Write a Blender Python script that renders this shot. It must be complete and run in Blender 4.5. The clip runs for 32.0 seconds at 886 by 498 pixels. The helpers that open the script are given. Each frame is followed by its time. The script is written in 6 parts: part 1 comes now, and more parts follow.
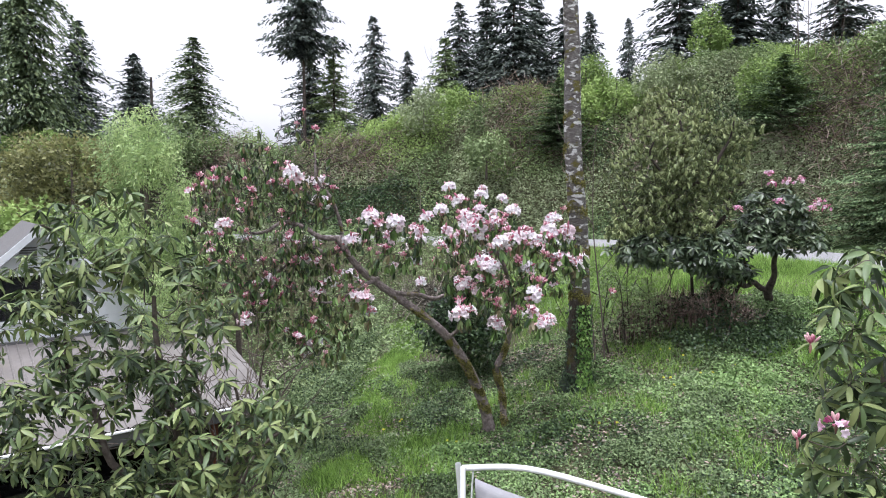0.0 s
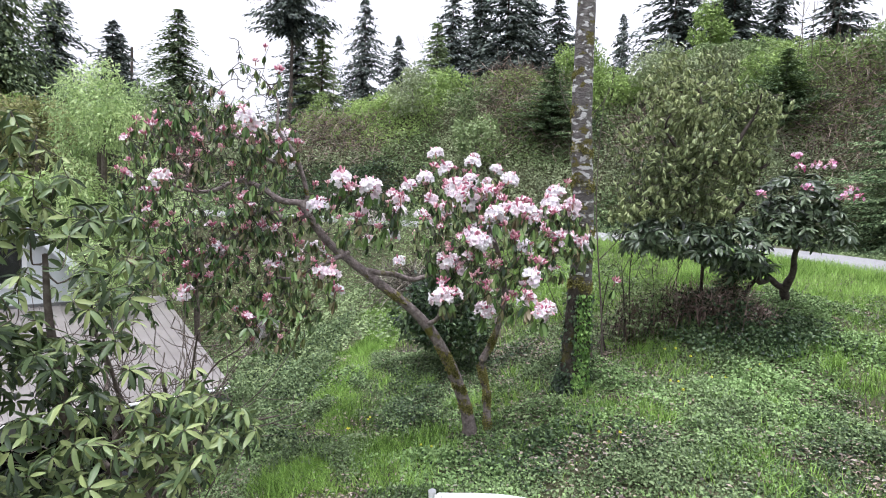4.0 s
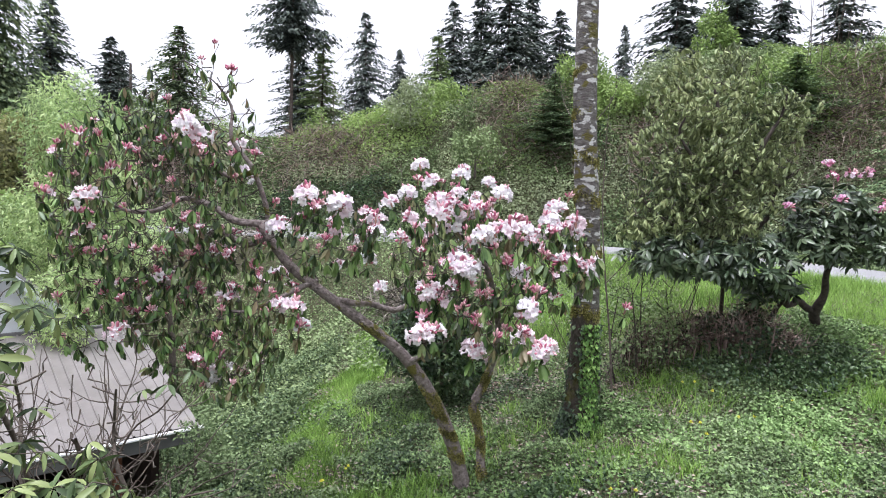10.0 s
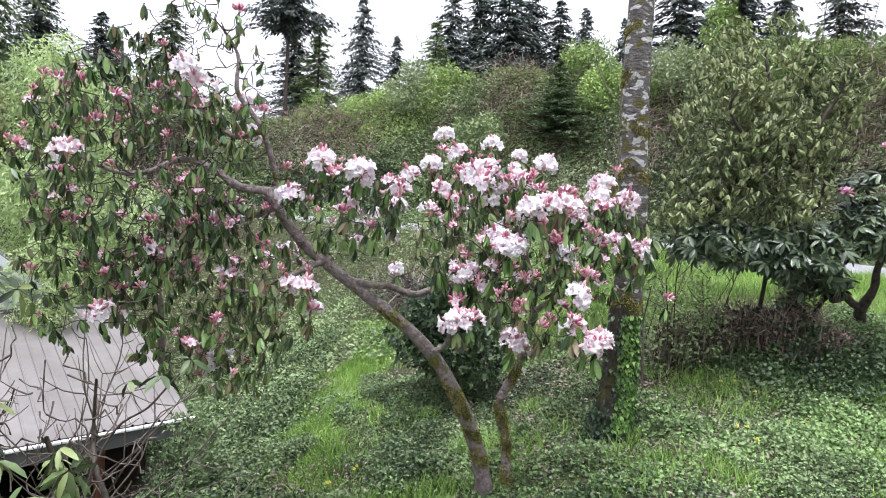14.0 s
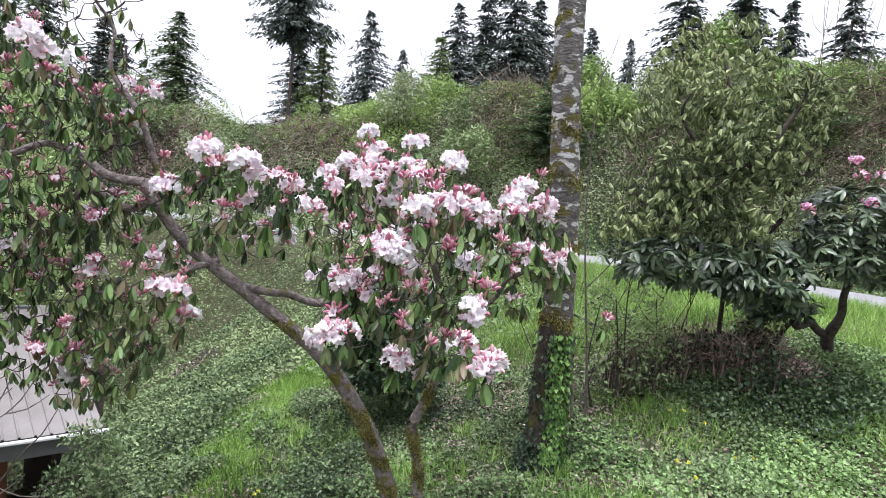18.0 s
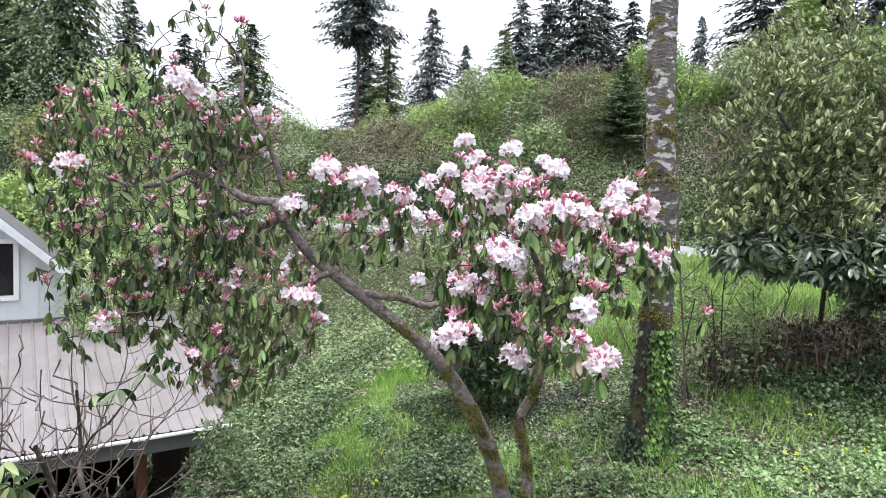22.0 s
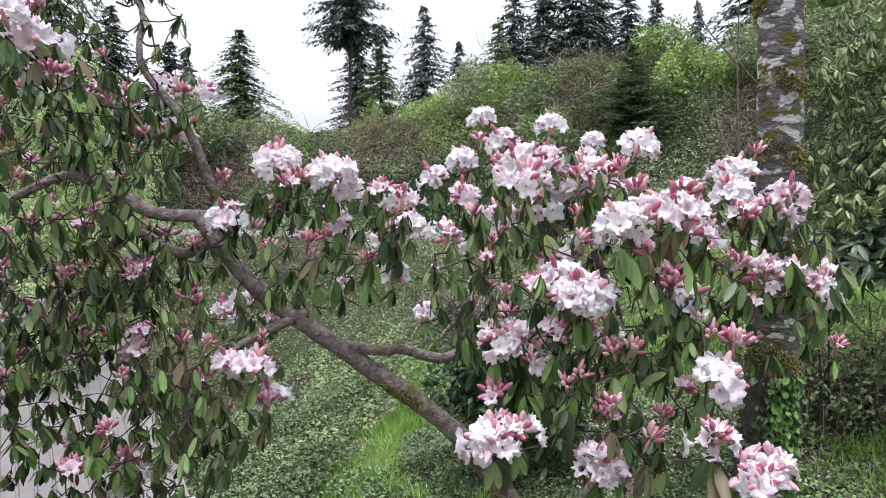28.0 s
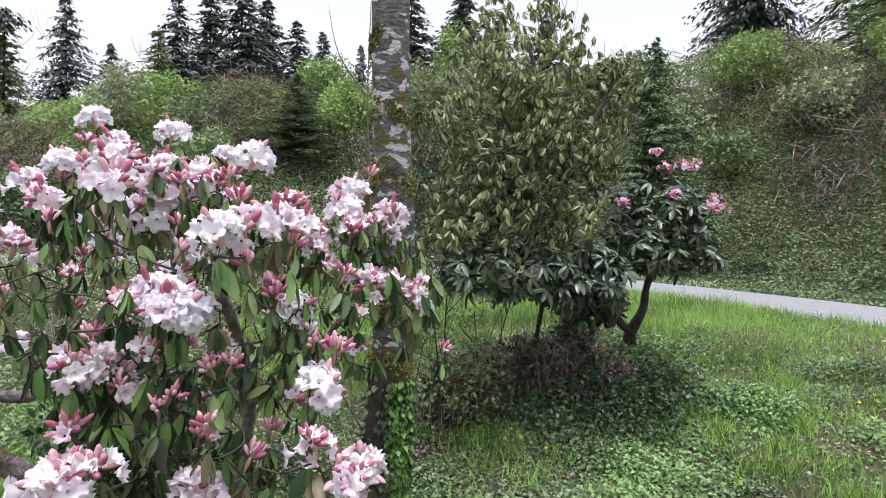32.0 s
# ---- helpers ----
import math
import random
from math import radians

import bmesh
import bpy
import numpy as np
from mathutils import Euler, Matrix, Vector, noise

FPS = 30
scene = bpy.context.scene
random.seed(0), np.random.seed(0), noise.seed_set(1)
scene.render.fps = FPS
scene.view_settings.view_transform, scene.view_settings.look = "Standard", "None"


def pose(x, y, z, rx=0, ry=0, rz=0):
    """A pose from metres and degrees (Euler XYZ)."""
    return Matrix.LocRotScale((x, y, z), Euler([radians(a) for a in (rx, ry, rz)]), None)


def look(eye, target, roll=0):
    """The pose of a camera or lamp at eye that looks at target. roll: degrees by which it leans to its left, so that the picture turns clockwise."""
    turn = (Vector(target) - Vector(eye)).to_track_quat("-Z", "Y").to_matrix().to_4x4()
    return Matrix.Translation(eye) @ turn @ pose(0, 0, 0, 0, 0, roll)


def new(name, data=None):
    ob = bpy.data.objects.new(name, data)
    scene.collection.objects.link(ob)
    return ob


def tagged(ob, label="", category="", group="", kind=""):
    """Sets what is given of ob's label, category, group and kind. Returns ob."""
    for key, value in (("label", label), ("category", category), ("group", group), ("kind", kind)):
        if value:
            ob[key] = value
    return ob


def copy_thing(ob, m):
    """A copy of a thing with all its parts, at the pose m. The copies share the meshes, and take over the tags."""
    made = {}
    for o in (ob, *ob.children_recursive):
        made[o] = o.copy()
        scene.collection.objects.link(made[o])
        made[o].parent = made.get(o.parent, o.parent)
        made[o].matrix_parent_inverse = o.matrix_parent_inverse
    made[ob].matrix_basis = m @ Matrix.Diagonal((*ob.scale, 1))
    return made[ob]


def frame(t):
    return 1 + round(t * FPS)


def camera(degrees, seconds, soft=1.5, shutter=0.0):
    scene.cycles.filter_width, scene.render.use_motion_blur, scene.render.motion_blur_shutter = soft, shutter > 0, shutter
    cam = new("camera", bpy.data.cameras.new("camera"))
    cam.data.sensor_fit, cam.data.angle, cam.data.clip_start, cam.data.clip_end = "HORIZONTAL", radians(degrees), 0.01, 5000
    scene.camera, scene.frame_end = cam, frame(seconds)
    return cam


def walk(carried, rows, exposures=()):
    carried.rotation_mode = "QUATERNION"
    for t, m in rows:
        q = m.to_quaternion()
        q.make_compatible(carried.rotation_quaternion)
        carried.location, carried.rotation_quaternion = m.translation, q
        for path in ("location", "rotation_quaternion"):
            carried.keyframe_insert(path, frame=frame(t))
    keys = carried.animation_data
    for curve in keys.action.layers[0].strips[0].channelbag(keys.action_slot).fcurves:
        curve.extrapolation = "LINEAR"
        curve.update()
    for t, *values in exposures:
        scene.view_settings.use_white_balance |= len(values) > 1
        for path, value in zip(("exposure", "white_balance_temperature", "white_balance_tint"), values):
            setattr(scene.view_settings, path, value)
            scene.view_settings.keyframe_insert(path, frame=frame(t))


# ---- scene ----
cam = camera(70.7, 32.0, soft=1.0)
METRES, EYE, TILT, LEAN, TURN = 8.0, 2.7, -5.0, 0.0, 0.0
ROWS = [
    (0.0, 0.0072, -0.0038, -0.0062, 0.44, 0.35, -0.17),
    (0.5, 0.0137, -0.0029, -0.015, -0.32, 0.15, -4.97),
    (1.0, 0.0139, 0.0011, -0.0102, -0.56, 1.79, -6.19),
    (1.5, 0.0055, 0.0025, -0.0122, -0.41, -0.92, -2.4),
    (2.0, 0.0025, 0.014, -0.0112, -0.62, -2.96, -0.68),
    (2.5, 0.0091, 0.0415, -0.0058, -0.85, -0.6, -2.93),
    (4.5, 0.0079, 0.1591, -0.0363, -1.11, -0.29, -2.6),
    (5.0, 0.0046, 0.1906, -0.039, -1.18, 0.37, -2.66),
    (5.5, 0.0015, 0.2208, -0.0374, -1.29, 1.96, -3.58),
    (6.0, -0.0033, 0.2416, -0.0364, -1.14, 2.83, -1.16),
    (6.5, -0.0017, 0.2549, -0.0399, -0.92, 1.9, 0.28),
    (7.0, 0.0124, 0.261, -0.0399, -0.7, 2.25, 0.94),
    (7.5, 0.0386, 0.2603, -0.0388, -0.85, 0.14, -3.07),
    (8.0, 0.0625, 0.2602, -0.0277, -0.73, 0.52, -4.57),
    (8.5, 0.0764, 0.2598, -0.0178, -0.77, 1.6, -7.53),
    (9.0, 0.0725, 0.2556, -0.012, -0.88, 2.79, -8.13),
    (9.5, 0.0513, 0.2464, -0.0148, -0.63, 0.61, -2.67),
    (10.0, 0.0327, 0.2345, -0.014, -0.68, 0.77, -2.08),
    (10.5, 0.0186, 0.2258, -0.0142, -0.99, 0.05, -3.22),
    (11.0, 0.0077, 0.2219, -0.0236, -1.13, -1.78, -2.16),
    (11.5, 0.003, 0.2303, -0.0285, -1.01, -0.44, -2.17),
    (12.0, 0.003, 0.2456, -0.0335, -1.28, -0.52, -3.43),
    (12.5, 0.0013, 0.2651, -0.0317, -1.3, 0.64, -2.55),
    (13.0, 0.0005, 0.2838, -0.0274, -1.6, 1.21, -3.58),
    (13.5, -0.0054, 0.2992, -0.0284, -1.55, -0.14, -3.36),
    (15.5, 0.0311, 0.3576, -0.025, -1.42, 0.94, -4.19),
    (16.0, 0.0555, 0.3683, -0.0215, -1.19, 1.35, -3.83),
    (16.5, 0.0738, 0.3737, -0.0189, -1.09, 1.79, -4.36),
    (17.0, 0.0836, 0.375, -0.0239, -1.07, 1.05, -4.76),
    (17.5, 0.0871, 0.374, -0.0265, -0.91, 1.31, -3.74),
    (18.0, 0.087, 0.3717, -0.0286, -1.16, 1.32, -5.37),
    (18.5, 0.0812, 0.3658, -0.0283, -1.33, 1.47, -4.97),
    (19.0, 0.0743, 0.3538, -0.0291, -4.5, 1.57, -2.32),
    (19.5, 0.0682, 0.3381, -0.0353, -6.89, -1.2, 0.64),
    (20.0, 0.0705, 0.3356, -0.0343, -6.65, 0.05, -1.6),
    (20.5, 0.0707, 0.3437, -0.0359, -2.06, 1.41, -4.5),
    (21.0, 0.0644, 0.3422, -0.0363, 4.48, 1.01, -4.88),
    (21.5, 0.0608, 0.3382, -0.0304, 5.41, 0.21, -4.56),
    (22.0, 0.0544, 0.3365, -0.0222, 5.16, 0.29, -3.31),
    (22.5, 0.049, 0.3366, -0.0201, 4.92, -0.09, -5.49),
    (23.0, 0.0377, 0.3392, -0.0205, 4.82, -1.1, -4.37),
    (23.5, 0.0255, 0.348, -0.0208, 4.98, -0.97, -1.72),
    (24.0, 0.0238, 0.366, -0.0329, 4.99, -0.92, -1.34),
    (24.5, 0.026, 0.403, -0.0125, 4.68, -1.9, -3.99),
    (25.0, 0.0302, 0.4478, -0.0058, 4.35, 1.72, -4.43),
    (25.5, 0.0375, 0.4815, -0.0022, 5.02, 2.81, -4.8),
    (27.5, 0.0257, 0.5294, -0.0041, 5.58, 1.69, -2.96),
    (28.0, 0.0254, 0.531, -0.0052, 5.27, 0.3, -0.71),
    (28.5, 0.0333, 0.5372, -0.0036, 3.33, 0.89, -4.17),
    (29.0, 0.0378, 0.5407, -0.0029, 1.69, 0.77, -2.45),
    (29.5, 0.0427, 0.5438, -0.0068, -0.66, 0.37, -3.47),
    (30.0, 0.0457, 0.5475, -0.0086, -3.18, 1.04, -3.24),
    (30.5, 0.0459, 0.5509, -0.0084, -5.37, 1.76, -2.73),
    (31.0, 0.0476, 0.5523, -0.0115, -10.84, 1.5, -2.59),
    (31.5, 0.0523, 0.5514, -0.0113, -17.57, 2.86, -2.24),
    (32.0, 0.0551, 0.5333, -0.0114, -24.22, 2.86, -0.01),
]
walk(cam, [(t, pose(0, 0, EYE, TILT, LEAN, TURN) @ pose(METRES * x, METRES * y, METRES * z, 90 + pitch, roll, yaw)) for t, x, y, z, yaw, pitch, roll in ROWS],
     exposures=[(0.0, 0.92, 5960, 17), (5.0, 1.10, 5960, 17), (9.0, 1.05, 5960, 17), (13.0, 1.18, 5960, 17), (16.0, 1.14, 5960, 17), (19.0, 1.07, 5960, 17), (20.0, 1.10, 5960, 17), (22.0, 1.26, 5960, 17), (25.0, 1.26, 5960, 17), (28.0, 0.85, 5960, 17), (32.0, 0.84, 5960, 17)])

# ---- light ----
world = bpy.data.worlds.new("overcast_sky")
scene.world = world
world.use_nodes = True
wn, wl = world.node_tree.nodes, world.node_tree.links
wn.clear()
sky = wn.new("ShaderNodeTexSky")
sky.sky_type, sky.sun_disc = "NISHITA", False
sky.sun_elevation, sky.sun_rotation = radians(78), radians(205)
sky.air_density, sky.dust_density = 1.0, 4.0
grey = wn.new("ShaderNodeHueSaturation")
grey.inputs["Saturation"].default_value = 0.04
background = wn.new("ShaderNodeBackground")
background.inputs["Strength"].default_value = 0.16
wout = wn.new("ShaderNodeOutputWorld")
wl.new(sky.outputs[0], grey.inputs["Color"])
wl.new(grey.outputs[0], background.inputs[0])
wl.new(background.outputs[0], wout.inputs[0])
sun = new("sun", bpy.data.lights.new("sun", "SUN"))
sun.data.energy, sun.data.angle, sun.data.color = 1.4, radians(35), (1.0, 0.97, 0.92)
sun.matrix_world = look((-3.6, 0.3, 40), (0, 8, 0))

# ---- materials ----
MATS = {}


def material(name, colours, rough=0.6, scale=8.0, bump=0.0, bump_scale=60.0, spec=0.3, metal=0.0, object_random=0.0,
             island_random=0.0, transmit=0.0, patches=None, patch_scale=2.0, patch_at=0.6, patch_soft=0.06, stretch=(1, 1, 1)):
    """A procedural surface: a noise ramp through the colours, patches of another colour, bump, random tint by island or object."""
    if name in MATS:
        return MATS[name]
    m = bpy.data.materials.new(name)
    m.use_nodes = True
    n, l = m.node_tree.nodes, m.node_tree.links
    b = n["Principled BSDF"]
    b.inputs["Roughness"].default_value, b.inputs["Metallic"].default_value = rough, metal
    b.inputs["Specular IOR Level"].default_value = spec
    tex = n.new("ShaderNodeTexCoord")
    mp = n.new("ShaderNodeMapping")
    mp.inputs["Scale"].default_value = stretch
    l.new(tex.outputs["Object"], mp.inputs[0])
    noise_tex = n.new("ShaderNodeTexNoise")
    noise_tex.inputs["Scale"].default_value, noise_tex.inputs["Detail"].default_value = scale, 6
    noise_tex.inputs["Roughness"].default_value = 0.62
    l.new(mp.outputs[0], noise_tex.inputs["Vector"])
    factor = noise_tex.outputs["Fac"]
    info = None
    if island_random or object_random:
        source = n.new("ShaderNodeNewGeometry").outputs["Random Per Island"] if island_random else n.new("ShaderNodeObjectInfo").outputs["Random"]
        amount = island_random or object_random
        mix = n.new("ShaderNodeMath")
        mix.operation = "MULTIPLY_ADD"
        shift = n.new("ShaderNodeMath")
        shift.operation = "SUBTRACT"
        shift.inputs[1].default_value = 0.5
        l.new(source, shift.inputs[0])
        l.new(shift.outputs[0], mix.inputs[0])
        mix.inputs[1].default_value = amount
        l.new(factor, mix.inputs[2])
        factor = mix.outputs[0]
    ramp = n.new("ShaderNodeValToRGB")
    els = ramp.color_ramp.elements
    lo, hi = 0.28, 0.72
    while len(els) < len(colours):
        els.new(0.5)
    for i, c in enumerate(colours):
        els[i].position = lo + (hi - lo) * i / max(1, len(colours) - 1)
        els[i].color = (*c, 1)
    l.new(factor, ramp.inputs[0])
    colour = ramp.outputs[0]
    for k, patch in enumerate(patches or ()):
        pn = n.new("ShaderNodeTexNoise")
        pn.inputs["Scale"].default_value, pn.inputs["Detail"].default_value = patch_scale * (1 + 0.7 * k), 5
        l.new(mp.outputs[0], pn.inputs["Vector"])
        mr = n.new("ShaderNodeMapRange")
        mr.inputs["From Min"].default_value, mr.inputs["From Max"].default_value = patch_at, patch_at + patch_soft
        l.new(pn.outputs["Fac"], mr.inputs["Value"])
        mx = n.new("ShaderNodeMixRGB")
        mx.inputs[2].default_value = (*patch, 1)
        l.new(mr.outputs[0], mx.inputs[0])
        l.new(colour, mx.inputs[1])
        colour = mx.outputs[0]
    l.new(colour, b.inputs["Base Color"])
    if bump:
        bn = n.new("ShaderNodeTexNoise")
        bn.inputs["Scale"].default_value, bn.inputs["Detail"].default_value = bump_scale, 5
        l.new(mp.outputs[0], bn.inputs["Vector"])
        bp = n.new("ShaderNodeBump")
        bp.inputs["Strength"].default_value, bp.inputs["Distance"].default_value = bump, 0.02
        l.new(bn.outputs["Fac"], bp.inputs["Height"])
        l.new(bp.outputs[0], b.inputs["Normal"])
    if transmit:
        out = n["Material Output"]
        tr = n.new("ShaderNodeBsdfTranslucent")
        l.new(colour, tr.inputs[0])
        ms = n.new("ShaderNodeMixShader")
        ms.inputs[0].default_value = transmit
        l.new(b.outputs[0], ms.inputs[1])
        l.new(tr.outputs[0], ms.inputs[2])
        l.new(ms.outputs[0], out.inputs[0])
    MATS[name] = m
    return m


def leafy(name, colours, rough=0.45, transmit=0.25, rnd=0.55, scale=1.2, spec=0.4, gain=1.35, low=0.55):
    colours = [tuple(min(0.9, gain * (0.88 * v + 0.12 * (0.3 * c[0] + 0.6 * c[1] + 0.1 * c[2]))) for v in c) for c in colours]
    if gain > 1:
        colours[0] = tuple(low * v for v in colours[0])
    return material(name, colours, rough=rough, scale=scale, island_random=rnd, transmit=transmit, spec=spec)


RHODO = leafy("rhododendron_leaf", [(0.020, 0.052, 0.011), (0.055, 0.118, 0.024), (0.12, 0.205, 0.045)], rough=0.38, transmit=0.12, spec=0.4)
RHODO_DROOP = leafy("drooping_rhododendron_leaf", [(0.104, 0.140, 0.055), (0.182, 0.228, 0.088), (0.25, 0.288, 0.112)], rough=0.52, transmit=0.12, spec=0.25, low=0.55, rnd=0.42)
RHODO_DARK = leafy("dark_rhododendron_leaf", [(0.024, 0.042, 0.020), (0.048, 0.080, 0.037), (0.098, 0.134, 0.07)], rough=0.3, transmit=0.08, spec=0.5)
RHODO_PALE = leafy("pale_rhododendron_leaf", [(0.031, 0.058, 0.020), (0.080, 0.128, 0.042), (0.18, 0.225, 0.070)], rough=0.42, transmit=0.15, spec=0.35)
RHODO_RED = leafy("reddish_rhododendron_leaf", [(0.05, 0.07, 0.025), (0.10, 0.115, 0.045), (0.16, 0.125, 0.06)], rough=0.42)
PETAL = leafy("pale_pink_petal", [(0.85, 0.68, 0.75), (0.88, 0.81, 0.85), (0.90, 0.88, 0.89)], rough=0.55, transmit=0.42, rnd=0.5, scale=28, spec=0.2, gain=1.0)
PETAL_WHITE = leafy("white_petal", [(0.83, 0.70, 0.79), (0.88, 0.84, 0.87), (0.90, 0.89, 0.90)], rough=0.55, transmit=0.42, rnd=0.5, scale=28, spec=0.2, gain=1.0)
BUD = leafy("rose_pink_bud", [(0.48, 0.11, 0.20), (0.62, 0.25, 0.31), (0.76, 0.46, 0.49)], rough=0.5, transmit=0.2, rnd=0.7, scale=14, gain=1.0)
MAGENTA = leafy("magenta_petal", [(0.58, 0.07, 0.27), (0.76, 0.33, 0.54), (0.87, 0.72, 0.82)], rough=0.5, transmit=0.3, rnd=0.8, scale=12, gain=1.0)
CALYX = leafy("brownish_bud_scale", [(0.20, 0.10, 0.07), (0.34, 0.17, 0.13), (0.45, 0.24, 0.19)], rough=0.6, transmit=0.1, rnd=0.6)
BARK = material("mossy_rhododendron_bark", [(0.09, 0.074, 0.070), (0.20, 0.166, 0.156), (0.33, 0.285, 0.265)], rough=0.9, scale=26, bump=1.0, bump_scale=48,
                patches=[(0.135, 0.125, 0.03)], patch_scale=5.5, patch_at=0.57, patch_soft=0.05)
TWIG = material("grey_brown_twig", [(0.05, 0.040, 0.034), (0.11, 0.09, 0.075), (0.17, 0.15, 0.125)], rough=0.85, scale=20)
DARK_TWIG = material("dark_brown_twig", [(0.024, 0.020, 0.018), (0.055, 0.044, 0.038), (0.10, 0.085, 0.072)], rough=0.85, scale=20)
ALDER = material("lichened_alder_bark", [(0.06, 0.054, 0.05), (0.125, 0.115, 0.108), (0.21, 0.20, 0.19)], rough=0.9, scale=20, bump=1.0, bump_scale=40, stretch=(0.8, 0.8, 1.5),
                 patches=[(0.11, 0.10, 0.03), (0.50, 0.50, 0.49)], patch_scale=8.5, patch_at=0.565, patch_soft=0.03)
# Lower trunk: darker brown than the bark above, with moss patches.
ALDER_FOOT = material("dark_mossy_alder_bark", [(0.035, 0.029, 0.025), (0.07, 0.057, 0.048), (0.12, 0.10, 0.085)], rough=0.9, scale=22, bump=1.0, bump_scale=36, stretch=(1, 1, 0.6),
                      patches=[(0.10, 0.095, 0.025)], patch_scale=5, patch_at=0.56, patch_soft=0.08)
# Far firs: the distance haze is put into the colour, paler and bluer.
FIR = leafy("hazed_fir_needles", [(0.030, 0.044, 0.040), (0.056, 0.078, 0.066), (0.092, 0.116, 0.09)], rough=0.7, transmit=0.1, scale=0.4)
CEDAR = leafy("green_cedar_sprays", [(0.05, 0.082, 0.038), (0.088, 0.132, 0.056), (0.15, 0.20, 0.08)], rough=0.7, transmit=0.15, scale=0.4, gain=1.35, low=0.6)
YOUNG_FIR = leafy("young_fir_needles", [(0.04, 0.072, 0.032), (0.085, 0.135, 0.056), (0.14, 0.20, 0.085)], rough=0.75, transmit=0.15, scale=0.8, spec=0.15, gain=1.6)
FIR_BARK = material("fir_bark", [(0.05, 0.04, 0.035), (0.10, 0.082, 0.07)], rough=0.9, scale=6, bump=0.5)
WILLOW = leafy("fresh_willow_leaf", [(0.13, 0.20, 0.07), (0.24, 0.33, 0.12), (0.38, 0.46, 0.20)], rough=0.55, transmit=0.4, scale=0.6, rnd=0.35, gain=1.6, low=0.95)
MAPLE = leafy("bronze_young_leaf", [(0.09, 0.10, 0.035), (0.16, 0.17, 0.055), (0.25, 0.25, 0.085)], rough=0.55, transmit=0.3, scale=0.6, rnd=0.35)
SALMON = leafy("grey_green_thicket_leaf", [(0.10, 0.12, 0.065), (0.15, 0.18, 0.095), (0.20, 0.24, 0.125)], rough=0.75, spec=0.15, transmit=0.12, scale=0.5, rnd=0.2, gain=1.95, low=0.7)
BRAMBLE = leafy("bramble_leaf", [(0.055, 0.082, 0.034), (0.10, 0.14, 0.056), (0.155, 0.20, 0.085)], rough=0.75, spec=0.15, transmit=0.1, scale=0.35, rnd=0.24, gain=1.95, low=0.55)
# Lighter copy of the bramble leaf, with the sunlit look put into its colour.
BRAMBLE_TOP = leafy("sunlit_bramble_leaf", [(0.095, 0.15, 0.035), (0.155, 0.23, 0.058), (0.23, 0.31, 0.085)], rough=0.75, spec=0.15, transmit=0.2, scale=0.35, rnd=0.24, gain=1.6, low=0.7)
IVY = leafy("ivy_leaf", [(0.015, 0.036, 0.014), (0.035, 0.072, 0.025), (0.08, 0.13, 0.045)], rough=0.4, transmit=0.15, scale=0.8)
IVY_BRIGHT = leafy("bright_ivy_leaf", [(0.061, 0.144, 0.024), (0.122, 0.264, 0.042), (0.220, 0.384, 0.072)], rough=0.45, transmit=0.3, scale=4)
WEED = leafy("ground_weed_leaf", [(0.058, 0.093, 0.039), (0.112, 0.163, 0.066), (0.180, 0.249, 0.111)], rough=0.75, spec=0.15, transmit=0.18, scale=0.9, rnd=0.36)
WEED_LIGHT = leafy("pale_weed_leaf", [(0.107, 0.181, 0.060), (0.167, 0.273, 0.087), (0.236, 0.349, 0.126)], rough=0.75, spec=0.15, transmit=0.2, scale=0.9, rnd=0.36)
GRASS = leafy("lush_grass", [(0.09, 0.18, 0.022), (0.165, 0.30, 0.038), (0.25, 0.40, 0.07)], rough=0.6, spec=0.2, transmit=0.2, scale=0.7, rnd=0.38)
LITTER = leafy("dead_leaf", [(0.08, 0.055, 0.04), (0.16, 0.115, 0.085), (0.27, 0.21, 0.165)], rough=0.8, transmit=0.05, scale=3, rnd=0.8)
DEADTWIG = leafy("dry_cane", [(0.075, 0.064, 0.054), (0.15, 0.125, 0.105), (0.26, 0.23, 0.19)], rough=0.85, transmit=0.0, scale=3, rnd=0.7)
REDTWIG = leafy("reddish_dry_cane", [(0.11, 0.068, 0.055), (0.22, 0.145, 0.12), (0.33, 0.25, 0.21)], rough=0.85, transmit=0.0, scale=3, rnd=0.7)
YELLOW = leafy("dandelion_yellow", [(0.80, 0.76, 0.02), (0.88, 0.86, 0.05)], rough=0.6, transmit=0.2, gain=1.0)
SOIL = material("yard_soil_and_moss", [(0.045, 0.038, 0.026), (0.06, 0.058, 0.03), (0.07, 0.075, 0.034), (0.10, 0.085, 0.06)], rough=0.95, scale=2.2, bump=0.8, bump_scale=35,
                patches=[(0.085, 0.065, 0.048)], patch_scale=1.1, patch_at=0.6, patch_soft=0.1)
GRAVEL = material("worn_asphalt_lane", [(0.17, 0.17, 0.175), (0.25, 0.25, 0.25), (0.33, 0.33, 0.33)], rough=0.9, scale=14, bump=0.4, bump_scale=120)
SIDING = material("white_painted_siding", [(0.56, 0.59, 0.61), (0.64, 0.67, 0.69), (0.70, 0.73, 0.74)], rough=0.6, scale=3, bump=0.15)
TRIM = material("white_trim_paint", [(0.74, 0.75, 0.75), (0.82, 0.82, 0.82)], rough=0.5, scale=5)
ROOF = material("weathered_tan_metal", [(0.145, 0.132, 0.122), (0.185, 0.171, 0.16), (0.23, 0.215, 0.204)], rough=0.5, scale=1.6, spec=0.4, bump=0.05,
                patches=[(0.20, 0.185, 0.15)], patch_scale=2.5, patch_at=0.6, patch_soft=0.2)
